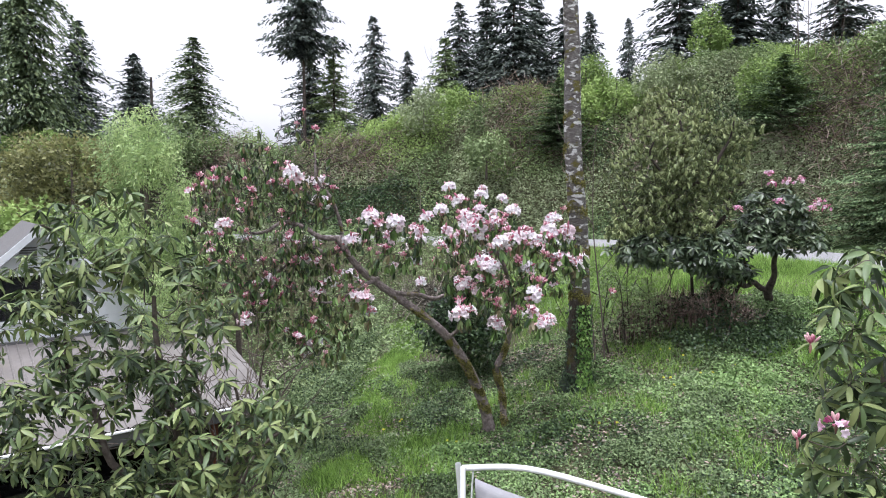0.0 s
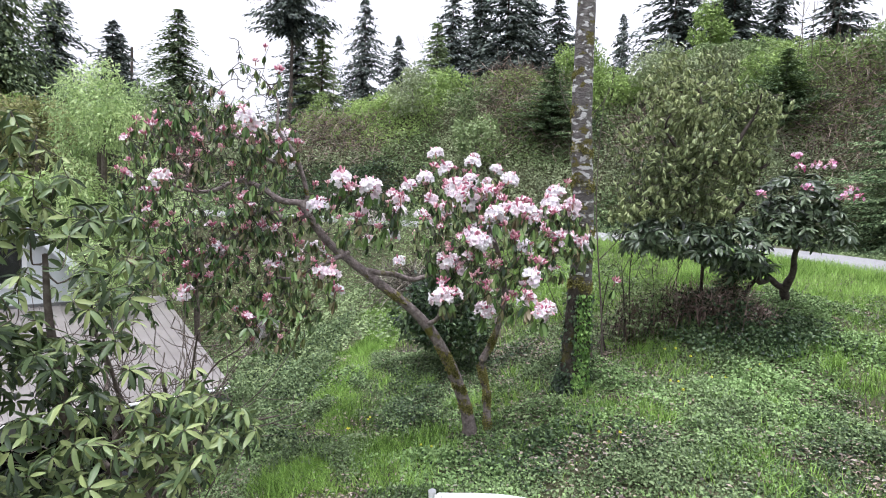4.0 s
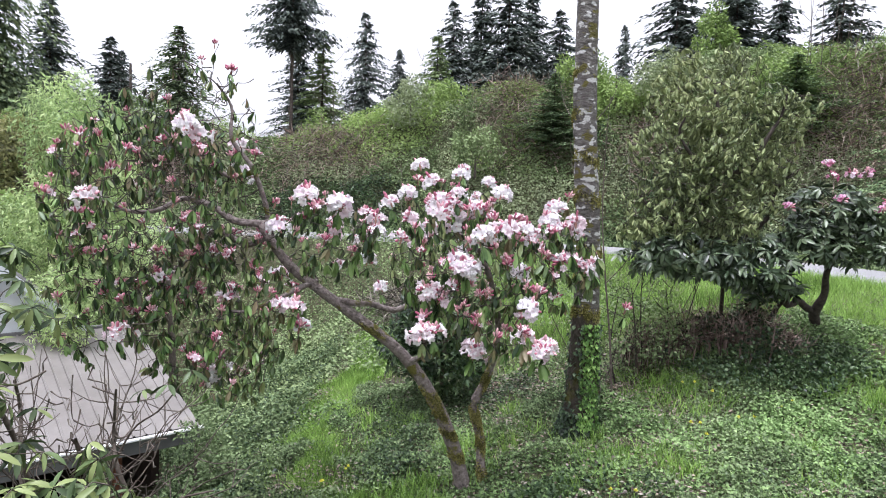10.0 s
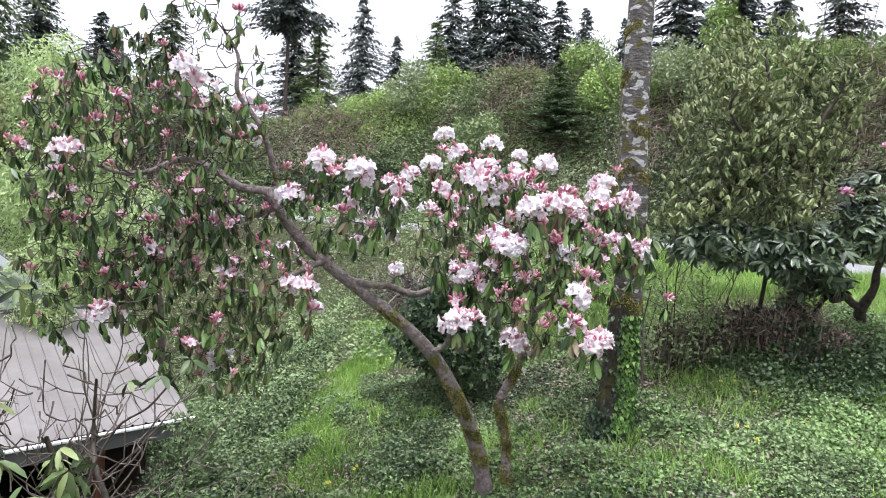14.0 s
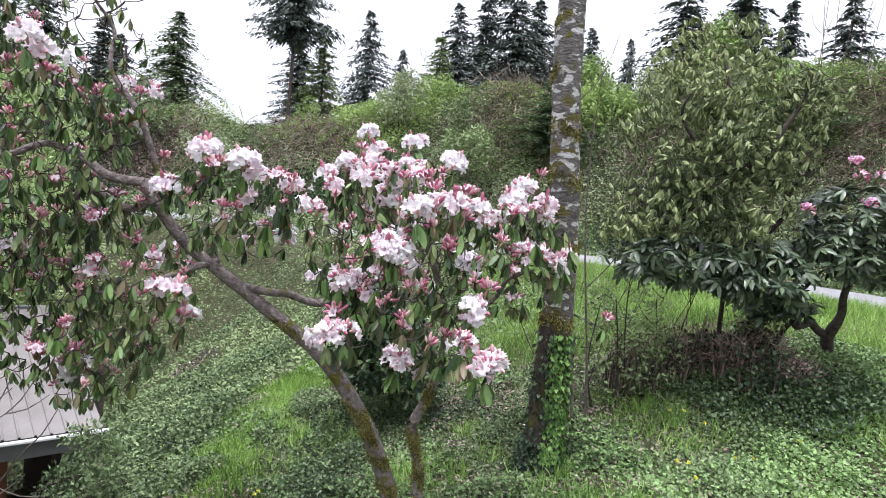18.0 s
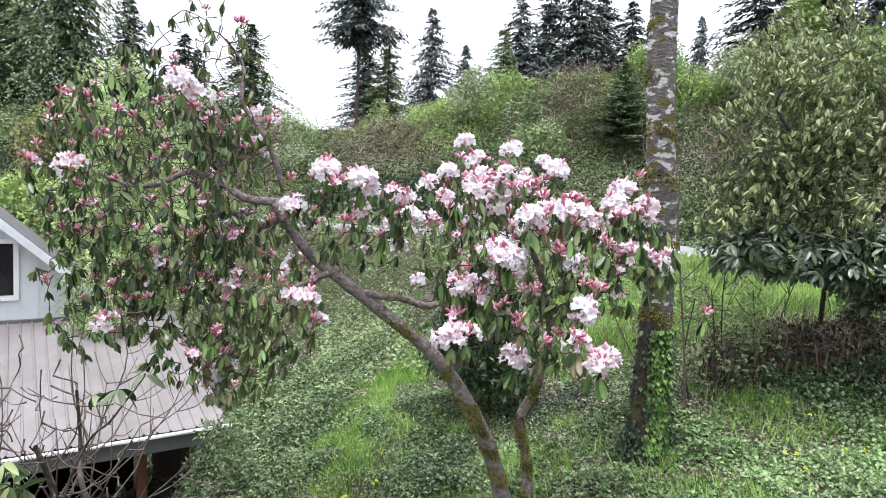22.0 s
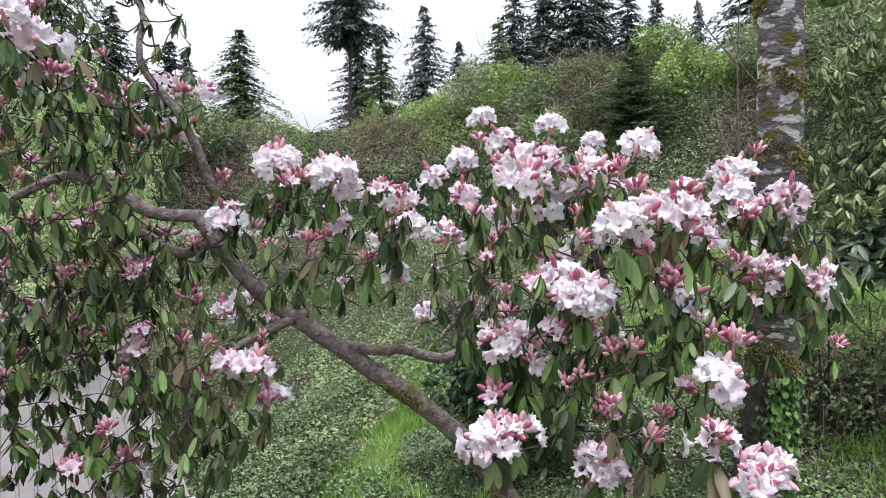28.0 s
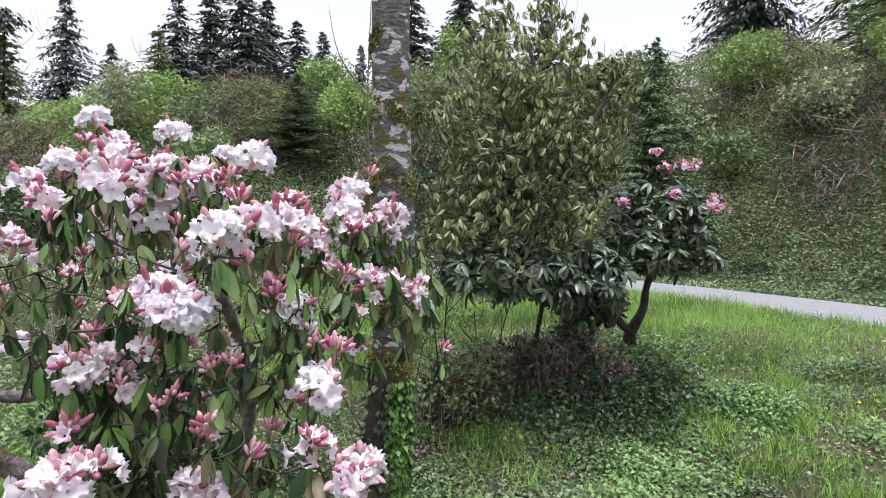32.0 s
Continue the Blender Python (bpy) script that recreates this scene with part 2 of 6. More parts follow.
SHINGLE = material("grey_shingles", [(0.10, 0.10, 0.10), (0.17, 0.165, 0.16)], rough=0.9, scale=20, bump=0.5)
FASCIA = material("grey_fascia", [(0.10, 0.10, 0.10), (0.15, 0.15, 0.15)], rough=0.6, scale=5)
DARKWOOD = material("dark_stained_wood", [(0.03, 0.022, 0.018), (0.06, 0.042, 0.033)], rough=0.8, scale=10, stretch=(1, 1, 0.2))
POST = material("red_brown_post_paint", [(0.12, 0.045, 0.028), (0.18, 0.07, 0.042)], rough=0.6, scale=12, stretch=(1, 1, 0.2))
CONCRETE = material("stained_concrete", [(0.16, 0.155, 0.145), (0.26, 0.25, 0.24)], rough=0.9, scale=4, bump=0.3)
WHITE_TUBE = material("white_powder_coat", [(0.70, 0.71, 0.71), (0.80, 0.81, 0.81)], rough=0.35, scale=9, spec=0.5)
FABRIC = material("pale_grey_sling_fabric", [(0.26, 0.26, 0.28), (0.33, 0.33, 0.35), (0.40, 0.40, 0.42)], rough=0.8, scale=5, bump=0.2, bump_scale=150)
CAR = material("black_car_paint", [(0.012, 0.012, 0.014), (0.02, 0.02, 0.023)], rough=0.2, spec=0.6)
RUBBER = material("tyre_rubber", [(0.015, 0.015, 0.015), (0.025, 0.025, 0.025)], rough=0.8, scale=20)
ALLOY = material("grey_alloy", [(0.30, 0.30, 0.31), (0.4, 0.4, 0.41)], rough=0.35, metal=0.8)
GLASS = material("dark_window_glass", [(0.012, 0.013, 0.016), (0.02, 0.021, 0.025)], rough=0.05, spec=0.8)
MOSS = leafy("yellow_moss", [(0.10, 0.095, 0.020), (0.16, 0.148, 0.030), (0.22, 0.205, 0.05)], rough=0.95, transmit=0.1, scale=6)

# ---- mesh helpers ----
rng = np.random.default_rng(7)


def link_mesh(name, verts, faces, mats, parent=None, face_mats=None, smooth=False, label=""):
    """One mesh object. faces: an int array (n, 3 or 4), or a list of tuples."""
    me = bpy.data.meshes.new(name)
    verts = np.asarray(verts, dtype=np.float32)
    if isinstance(faces, np.ndarray):
        k = faces.shape[1]
        me.vertices.add(len(verts))
        me.vertices.foreach_set("co", verts.ravel())
        me.loops.add(faces.size)
        me.loops.foreach_set("vertex_index", faces.astype(np.int32).ravel())
        me.polygons.add(len(faces))
        me.polygons.foreach_set("loop_start", np.arange(0, faces.size, k, dtype=np.int32))
    else:
        me.from_pydata(verts.tolist(), [], faces)
    for m in (mats if isinstance(mats, (list, tuple)) else [mats]):
        me.materials.append(m)
    if face_mats is not None:
        me.polygons.foreach_set("material_index", np.asarray(face_mats, dtype=np.int32))
    if smooth:
        me.polygons.foreach_set("use_smooth", np.ones(len(me.polygons), dtype=bool))
    me.update(calc_edges=True)
    ob = new(name, me)
    if parent:
        ob.parent = parent
    if label:
        tagged(ob, label)
    return ob


def thing(name, at, label, category, group="", kind=""):
    ob = new(name)
    ob.location = at
    ob.empty_display_size = 0.1
    return tagged(ob, label, category, group, kind)


def part(name, bm, mat, parent, label="", smooth=False):
    me = bpy.data.meshes.new(name)
    bm.to_mesh(me)
    bm.free()
    me.materials.append(mat)
    if smooth:
        for p in me.polygons:
            p.use_smooth = True
    ob = new(name, me)
    ob.parent = parent
    if label:
        tagged(ob, label)
    return ob


def shared(name, me, parent, m):
    ob = new(name, me)
    ob.parent = parent
    ob.matrix_basis = m
    return ob


def box(bm, x0, x1, y0, y1, z0, z1, m=None, bevel=0.0):
    geo = bmesh.ops.create_cube(bm, size=1)
    vs = geo["verts"]
    bmesh.ops.scale(bm, vec=(x1 - x0, y1 - y0, z1 - z0), verts=vs)
    bmesh.ops.translate(bm, vec=((x0 + x1) / 2, (y0 + y1) / 2, (z0 + z1) / 2), verts=vs)
    if bevel:
        es = list({e for v in vs for e in v.link_edges})
        r = bmesh.ops.bevel(bm, geom=es, offset=bevel, segments=1, affect="EDGES")
        vs = list({v for f in r["faces"] for v in f.verts} | {v for v in vs if v.is_valid})
    if m is not None:
        bmesh.ops.transform(bm, matrix=m, verts=vs)
    return vs


def unit(a):
    a = np.asarray(a, dtype=float)
    return a / np.maximum(np.linalg.norm(a, axis=-1, keepdims=True), 1e-9)


def frames(axis, spin):
    """Rotation matrices whose columns are: x = axis (along), y = across, z = face normal, turned by spin round the axis."""
    x = unit(axis)
    ref = np.where(np.abs(x[:, 2:3]) > 0.95, np.array([[1.0, 0, 0]]), np.array([[0, 0, 1.0]]))
    y = unit(np.cross(ref, x))
    z = np.cross(x, y)
    c, s = np.cos(spin)[:, None], np.sin(spin)[:, None]
    y2 = y * c + z * s
    z2 = np.cross(x, y2)
    return np.stack([x, y2, z2], axis=2)


def scatter(tv, tf, R, P, S):
    """Copies of the template (verts tv, faces tf) by rotations R, places P and scales S (n or n x 3)."""
    S = np.asarray(S, dtype=float)
    S = np.repeat(S[:, None], 3, 1) if S.ndim == 1 else S
    v = np.einsum("nij,nmj->nmi", R, tv[None] * S[:, None, :]) + P[:, None, :]
    f = tf[None] + (np.arange(len(P)) * len(tv))[:, None, None]
    return v.reshape(-1, 3), f.reshape(-1, tf.shape[1])


def join(sets):
    vs, fs, base = [], [], 0
    for v, f in sets:
        vs.append(v)
        fs.append(f + base)
        base += len(v)
    return np.concatenate(vs), np.concatenate(fs)


def leaf_template(width=0.3, droop=0.15, fold=0.06):
    """A blunt oval leaf along x, unit long, creased along the midrib and bent down to its tip; triangles."""
    us = [0.0, 0.16, 0.48, 0.82, 1.0]
    ws = [0.0, 0.66, 1.0, 0.72, 0.0]
    mid = [(u, 0, -droop * u * u) for u in us]
    left = [(us[i], width / 2 * ws[i], -droop * us[i] ** 2 + fold * ws[i]) for i in (1, 2, 3)]
    right = [(x, -y, z) for x, y, z in left]
    v = np.array(mid + left + right)
    f = [(0, 1, 5), (1, 6, 5), (1, 2, 6), (2, 7, 6), (2, 3, 7), (3, 4, 7)]
    f += [(a if a < 5 else a + 3, c if c < 5 else c + 3, b if b < 5 else b + 3) for a, b, c in f]
    return v, np.array(f)


def diamond(width=0.5, fold=None):
    fold = 0.15 * width if fold is None else fold
    return np.array([(0, 0, 0), (0.45, width / 2, fold), (1, 0, -0.05), (0.45, -width / 2, fold)]), np.array([(0, 1, 2), (0, 2, 3)])


def whorl_template(r, n, tilt, spread, width, droop, lengths=(0.7, 1.0)):
    """Leaves radiating round the z axis from a shoot's tip. tilt: degrees above (+) or below the level at which they leave."""
    sets = []
    for i in range(n):
        tv, tf = leaf_template(width, droop * r.uniform(0.6, 1.4), 0.05)
        a = 2 * math.pi * (i + r.uniform(-0.3, 0.3)) / n
        e = radians(tilt + r.uniform(-spread, spread))
        ax = np.array([[math.cos(a) * math.cos(e), math.sin(a) * math.cos(e), math.sin(e)]])
        R = frames(ax, r.uniform(-0.4, 0.4, 1))
        sets.append(scatter(tv, tf, R, np.array([[0, 0, 0.02 * r.uniform(-1, 1)]]) + ax * 0.06, r.uniform(*lengths, 1)))
    return join(sets)


def tube(points, radii, sides=8, wob=0.0, r=None, fine=4):
    """A tapered, closed tube through the points, smoothed; returns verts and quads as a list of faces."""
    pts = np.asarray(points, dtype=float)
    rad = np.asarray(radii, dtype=float)
    n = len(pts)
    k = fine if n < 12 else 1
    t = np.linspace(0, n - 1, (n - 1) * k + 1)
    i = np.clip(t.astype(int), 0, n - 2)
    u = (t - i)[:, None]
    p0, p1, p2, p3 = pts[np.maximum(i - 1, 0)], pts[i], pts[i + 1], pts[np.minimum(i + 2, n - 1)]
    q = 0.5 * (2 * p1 + (p2 - p0) * u + (2 * p0 - 5 * p1 + 4 * p2 - p3) * u ** 2 + (3 * p1 - p0 - 3 * p2 + p3) * u ** 3)
    rr = np.interp(t, np.arange(n), rad)
    tan = unit(np.gradient(q, axis=0)) if len(q) > 1 else np.array([[0, 0, 1.0]])
    R = frames(tan, np.zeros(len(q)))
    ang = np.linspace(0, 2 * math.pi, sides, endpoint=False)
    ring = np.stack([np.cos(ang), np.sin(ang)], 1)
    w = np.ones((len(q), sides))
    if wob and r is not None:
        w += r.uniform(-wob, wob, w.shape)
    v = q[:, None, :] + rr[:, None, None] * w[:, :, None] * (ring[None, :, :1] * R[:, None, :, 1] + ring[None, :, 1:] * R[:, None, :, 2])
    m = len(q)
    a = np.arange(m - 1)[:, None] * sides + np.arange(sides)[None]
    b = np.arange(m - 1)[:, None] * sides + (np.arange(sides)[None] + 1) % sides
    f = np.stack([a, b, b + sides, a + sides], 2).reshape(-1, 4)
    tip = np.array([[(m - 1) * sides + j for j in (0, sides // 3, 2 * sides // 3, 0)]])
    return v.reshape(-1, 3), f


def ellipsoid_points(r, n, c, radii, shell=0.5, low=-1.0):
    """Points in the outer part of an ellipsoid, and their outward directions."""
    d = unit(r.normal(size=(n * 3, 3)))
    d = d[d[:, 2] > low][:n]
    s = (shell + (1 - shell) * r.uniform(0, 1, len(d)) ** 0.5)[:, None]
    return np.asarray(c) + d * s * np.asarray(radii), unit(d / np.asarray(radii))

# ---- ground ----
LANE = np.array([(13.5, -40), (12.8, 0), (12.4, 8), (12.1, 14), (10.9, 18.5), (8.2, 21.8), (4.0, 23.8), (-3, 25.2), (-20, 26), (-60, 30), (-120, 40)])


def lane_side(x, y):
    """Distance from the lane's middle line: plus on the bank's side, minus on the yard's."""
    best = np.full(np.shape(x), 1e9)
    for (ax, ay), (bx, by) in zip(LANE[:-1], LANE[1:]):
        dx, dy = bx - ax, by - ay
        u = np.clip(((x - ax) * dx + (y - ay) * dy) / (dx * dx + dy * dy), 0, 1)
        ex, ey = x - ax - u * dx, y - ay - u * dy
        d = np.hypot(ex, ey) * np.where(dx * ey - dy * ex > 0, -1, 1)
        best = np.where(np.abs(d) < np.abs(best), d, best)
    return best


def smooth(a, b, v):
    u = np.clip((v - a) / (b - a), 0, 1)
    return u * u * (3 - 2 * u)


GRID = np.random.default_rng(3).uniform(0, 1, (64, 64))


def soft_noise(x, y, size, dx=0.0):
    u, v = np.asarray(x) / size + dx, np.asarray(y) / size + dx * 1.7
    i, j = np.floor(u).astype(int), np.floor(v).astype(int)
    fu, fv = u - i, v - j
    fu, fv = fu * fu * (3 - 2 * fu), fv * fv * (3 - 2 * fv)
    g = lambda a, b: GRID[a % 64, b % 64]
    return (g(i, j) * (1 - fu) + g(i + 1, j) * fu) * (1 - fv) + (g(i, j + 1) * (1 - fu) + g(i + 1, j + 1) * fu) * fv


def ground_z(x, y):
    x, y = np.asarray(x, dtype=float), np.asarray(y, dtype=float)
    s = lane_side(x, y)
    z = np.interp(x, [-1.0, 0.65, 1.8, 3.2, 5.0, 7.0], [-0.36, -0.24, 0.12, 0.30, 0.38, 0.5]) + 0.05 * np.clip(y - 8.3, -9, 3)
    z = z - np.minimum(0.45 * np.maximum(0, -x - 1) ** 1.15, 2.2)
    z = z + 0.62 * np.exp(-(((x - 4.7) / 1.5) ** 2 + ((y - 9.7) / 1.25) ** 2) ** 1.2) + 0.3 * smooth(9.5, 13, y) * smooth(0, 3, x)
    z = z + 0.05 * (soft_noise(x, y, 0.9) - 0.5) + 0.10 * (soft_noise(x, y, 2.3, 5.1) - 0.5)
    w = smooth(-8.5, -3.2, s)
    z = z * (1 - w) + 1.12 * w
    crest = 4.9 + 1.9 * smooth(-9, -1, x) + 0.6 * smooth(0, 6, x) + 0.5 * smooth(5, 11, x) - 0.9 * smooth(13, 18, x) + 1.1 * smooth(9, 14, x) * smooth(15, 21, y)
    up = smooth(2.0, 8.5, s)
    z = z + (crest - 1.1) * up + up * 0.9 * (soft_noise(x, y, 4.0, 2.2) - 0.5) + 0.03 * np.clip(s - 8.5, 0, 60)
    return z


def axis_steps(lo, a, b, hi, fine):
    mid = np.arange(a, b, fine)
    out = [a]
    step = fine
    while out[-1] > lo:
        step *= 1.25
        out.append(out[-1] - step)
    left = out[1:][::-1]
    out, step = [mid[-1]], fine
    while out[-1] < hi:
        step *= 1.25
        out.append(out[-1] + step)
    return np.concatenate([left, mid, out[1:]])


gx, gy = axis_steps(-900, -9, 15, 900, 0.2), axis_steps(-900, -3, 30, 1200, 0.2)
X, Y = np.meshgrid(gx, gy, indexing="ij")
Z = ground_z(X, Y)
cols = len(gy)
ii, jj = np.meshgrid(np.arange(len(gx) - 1), np.arange(cols - 1), indexing="ij")
q0 = (ii * cols + jj).ravel()
ground = link_mesh("ground", np.stack([X, Y, Z], 2).reshape(-1, 3), np.stack([q0, q0 + cols, q0 + cols + 1, q0 + 1], 1), SOIL, smooth=True)
tagged(ground, "uneven yard and hillside of mossy soil", "ground", kind="structure")

# the lane: a cambered strip a little above the ground
lv, lf = [], []
dense = []
for (a, b) in zip(LANE[:-1], LANE[1:]):
    k = max(2, int(np.hypot(*(b - a)) / 0.6))
    dense += [a + (b - a) * t for t in np.linspace(0, 1, k, endpoint=False)]
dense = np.array(dense)
for _ in range(12):
    dense[1:-1] = (dense[:-2] + 2 * dense[1:-1] + dense[2:]) / 4
tang = unit(np.gradient(dense, axis=0))
side = np.stack([tang[:, 1], -tang[:, 0]], 1)
offs = [-3.05, -3.0, -2.3, -1.65, -1.0, -0.35, -0.3]
for i, (p, sd) in enumerate(zip(dense, side)):
    for o in offs:
        edge = 0.14 * (soft_noise(p[0], p[1], 0.8, o) - 0.5) if abs(o + 1.65) > 1 else 0
        q = p + sd * (o + edge)
        lv.append((q[0], q[1], 1.12 + 0.05 + 0.04 * (1 - ((o + 1.65) / 1.35) ** 2) - (0.12 if abs(o + 1.65) > 1.37 else 0)))
n_o = len(offs)
for i in range(len(dense) - 1):
    for j in range(n_o - 1):
        lf.append((i * n_o + j, i * n_o + j + 1, (i + 1) * n_o + j + 1, (i + 1) * n_o + j))
lane = link_mesh("road", np.array(lv), np.array(lf), GRAVEL, smooth=True)
tagged(lane, "narrow grey worn asphalt lane below the bank", "road", kind="structure")

# ---- plants: generators ----
DIAMOND = diamond()


def whorl_set(seed, tilt, spread=18, width=0.3, droop=0.2, n=(7, 10)):
    r = np.random.default_rng(seed)
    return [whorl_template(r, int(r.integers(*n)), tilt, spread, width, droop) for _ in range(5)]


def branch_out(r, limbs, sites, end_radius=0.004, sag=0.12, grow=True, wiggle=0.12):
    """Twigs that join each site to the nearest point of the limbs or of a twig made before. Returns tubes and the end directions."""
    nodes, rads = [], []
    for pts, rad in limbs:
        pts = np.asarray(pts, dtype=float)
        for i in range(len(pts) - 1):
            for u in np.linspace(0, 1, 8, endpoint=False):
                nodes.append(pts[i] * (1 - u) + pts[i + 1] * u)
                rads.append(rad[i] * (1 - u) + rad[i + 1] * u)
    nodes, rads = np.array(nodes), np.array(rads)
    d = np.linalg.norm(sites[:, None] - nodes[None], axis=2).min(1)
    tubes, ends = [], np.zeros_like(sites)
    for k in np.argsort(d):
        s = sites[k]
        dist = np.linalg.norm(nodes - s, axis=1)
        j = int(np.argmin(dist))
        a, L = nodes[j], dist[j]
        bend = r.normal(size=3) * L * wiggle
        m1 = a * 0.66 + s * 0.34 + bend - np.array([0, 0, sag * L])
        m2 = a * 0.3 + s * 0.7 + bend * 0.6 - np.array([0, 0, sag * L])
        r0 = min(rads[j] * 0.75, end_radius + 0.012 * L)
        tubes.append(tube([a, m1, m2, s], np.array([r0, r0 * 0.8, r0 * 0.6 + end_radius * 0.3, end_radius]), 4, fine=2))
        ends[k] = unit(s - m2)
        if grow:
            nodes = np.concatenate([nodes, np.array([m1, m2, s])])
            rads = np.concatenate([rads, [r0 * 0.8, r0 * 0.7, end_radius]])
    return tubes, ends


def place_whorls(r, templates, sites, ends, size, up=0.5):
    """Joined whorls at the sites, the shoots' axes between their twig and the vertical."""
    sets = []
    pick = r.integers(0, len(templates), len(sites))
    ax = unit(ends * (1 - up) + np.array([0, 0, up]) + r.normal(size=ends.shape) * 0.15)
    for i, (tv, tf) in enumerate(templates):
        m = pick == i
        if not m.any():
            continue
        R = frames(ax[m], r.uniform(0, 6.28, m.sum()))
        R = np.stack([R[:, :, 1], R[:, :, 2], R[:, :, 0]], 2)
        sets.append(scatter(tv, tf, R, sites[m], r.uniform(size[0], size[1], m.sum())))
    return join(sets)


def cloud(r, blobs, per_m2, size, shell=0.6, template=DIAMOND, low=-0.8, hang=0.0):
    """Leaves over the outer parts of ellipsoids (centre, radii)."""
    P, D = [], []
    for c, rad in blobs:
        area = 4 * math.pi * (np.prod(rad) ** (2 / 3))
        n = max(8, int(area * per_m2))
        p, d = ellipsoid_points(r, n, c, rad, shell, low)
        P.append(p)
        D.append(d)
    P, D = np.concatenate(P), np.concatenate(D)
    ax = unit(D * 0.5 + r.normal(size=D.shape) * 0.8 - np.array([0, 0, hang]))
    return scatter(*template, frames(ax, r.uniform(-1.2, 1.2, len(P))), P, r.uniform(size[0], size[1], len(P)))


def crooked(limbs, seed, amount=0.06):
    """The same limbs with a bend put into the middle of every stretch but the first."""
    r = np.random.default_rng(seed)
    out = []
    for pts, rad in limbs:
        p, q = [np.array(pts[0], dtype=float)], [rad[0]]
        for i in range(1, len(pts)):
            a, b = np.array(pts[i - 1], dtype=float), np.array(pts[i], dtype=float)
            p += [(a + b) / 2 + r.normal(size=3) * amount * np.linalg.norm(b - a) * 1.6, b]
            q += [(rad[i - 1] + rad[i]) / 2 * r.uniform(0.9, 1.1), rad[i]]
        out.append((p, q))
    return out


def limb_parts(parent, limbs, mat, name="limb", sides=9, seed=1):
    r = np.random.default_rng(seed)
    for i, (pts, rad) in enumerate(limbs):
        v, f = tube(pts, rad, sides, 0.06, r)
        link_mesh("trunk" if i == 0 else name, v, f, mat, parent, smooth=True)


def twigs_part(parent, tubes, mat, name="twig_work"):
    v, f = join(tubes)
    return tagged(link_mesh(name, v, f, mat, parent, smooth=True), kind="stuff")

# ---- the flowering rhododendron ----
def floret(r, flare, size):
    """One funnel flower along z: a short tube that opens into five broad, rounded, frilled lobes."""
    seg = 20
    v, f = [], []
    wave = r.uniform(0, 6.28, 3)
    cup = r.uniform(-0.10, 0.10)
    for ring, (rad, z) in enumerate(((0.10, 0.0), (0.24, 0.34), (0.58 * flare, 0.66), (0.90 * flare, 0.80), (1.10 * flare, 0.74 + cup))):
        for k in range(seg):
            a = 2 * math.pi * k / seg
            notch = abs(math.cos(2.5 * a)) ** 5
            lobe = 1 - (0, 0, 0.04, 0.16, 0.34)[ring] * notch
            frill = (0.10 * math.sin(10 * a + wave[0]) + 0.07 * math.sin(5 * a + wave[1]) + r.uniform(-0.11, 0.11)) * (0, 0, 0.25, 0.8, 1.5)[ring]
            rr = rad * lobe * r.uniform(0.93, 1.07)
            v.append((math.cos(a) * rr, math.sin(a) * rr, z + frill - (0.10 * notch if ring > 2 else 0)))
    for ring in range(4):
        for k in range(seg):
            p, q = ring * seg + k, ring * seg + (k + 1) % seg
            f += [(p, q, q + seg), (p, q + seg, p + seg)]
    return np.array(v) * size, np.array(f)


def bud_shape(length, fat):
    """A closed, spindle-shaped bud along z."""
    v, f = tube([(0, 0, 0), (0, 0, length * 0.45), (0, 0, length * 0.8), (0, 0, length)], [fat * 0.35, fat, fat * 0.8, fat * 0.12], 5)
    return v, np.concatenate([f[:, [0, 1, 2]], f[:, [0, 2, 3]]])


def truss_mesh(name, seed, n_open, n_bud, radius, petal, pointed=0.0):
    """A dome of open flowers and closed buds round the end of a shoot (z up)."""
    r = np.random.default_rng(seed)
    sets, kinds = [], []
    total = n_open + n_bud
    order = r.permutation(total)
    for k in range(total):
        u = (k + 0.5) / total
        el = radians(85 - 95 * u * (1 - pointed * 0.5))
        az = 2.4 * k + r.uniform(-0.3, 0.3)
        d = np.array([[math.cos(az) * math.cos(el), math.sin(az) * math.cos(el), math.sin(el)]])
        R = frames(d, r.uniform(0, 6, 1))
        R = np.stack([R[:, :, 1], R[:, :, 2], R[:, :, 0]], 2)
        if order[k] < n_open:
            t = floret(r, r.uniform(0.62, 1.05), radius * r.uniform(0.42, 0.60))
            sets.append(scatter(*t, R, d * radius * r.uniform(0.25, 0.85) * np.array([[1.2, 1.2, 0.75]]), np.ones(1)))
            kinds += [0] * len(t[1])
        else:
            t = bud_shape(radius * r.uniform(0.55, 0.9), radius * r.uniform(0.12, 0.18))
            sets.append(scatter(*t, R, d * radius * r.uniform(0.25, 0.6) + np.array([[0, 0, 0.01]]), np.ones(1)))
            kinds += [1] * len(t[1])
    stalks = bud_shape(radius * 0.9, radius * 0.14)
    sets.append(scatter(*stalks, np.eye(3)[None], np.array([[0, 0, -radius * 0.5]]), np.ones(1)))
    kinds += [2] * len(stalks[1])
    v, f = join(sets)
    ob = link_mesh(name, v, f, [petal, BUD, CALYX], face_mats=kinds, smooth=True)
    me = ob.data
    bpy.data.objects.remove(ob)
    return me


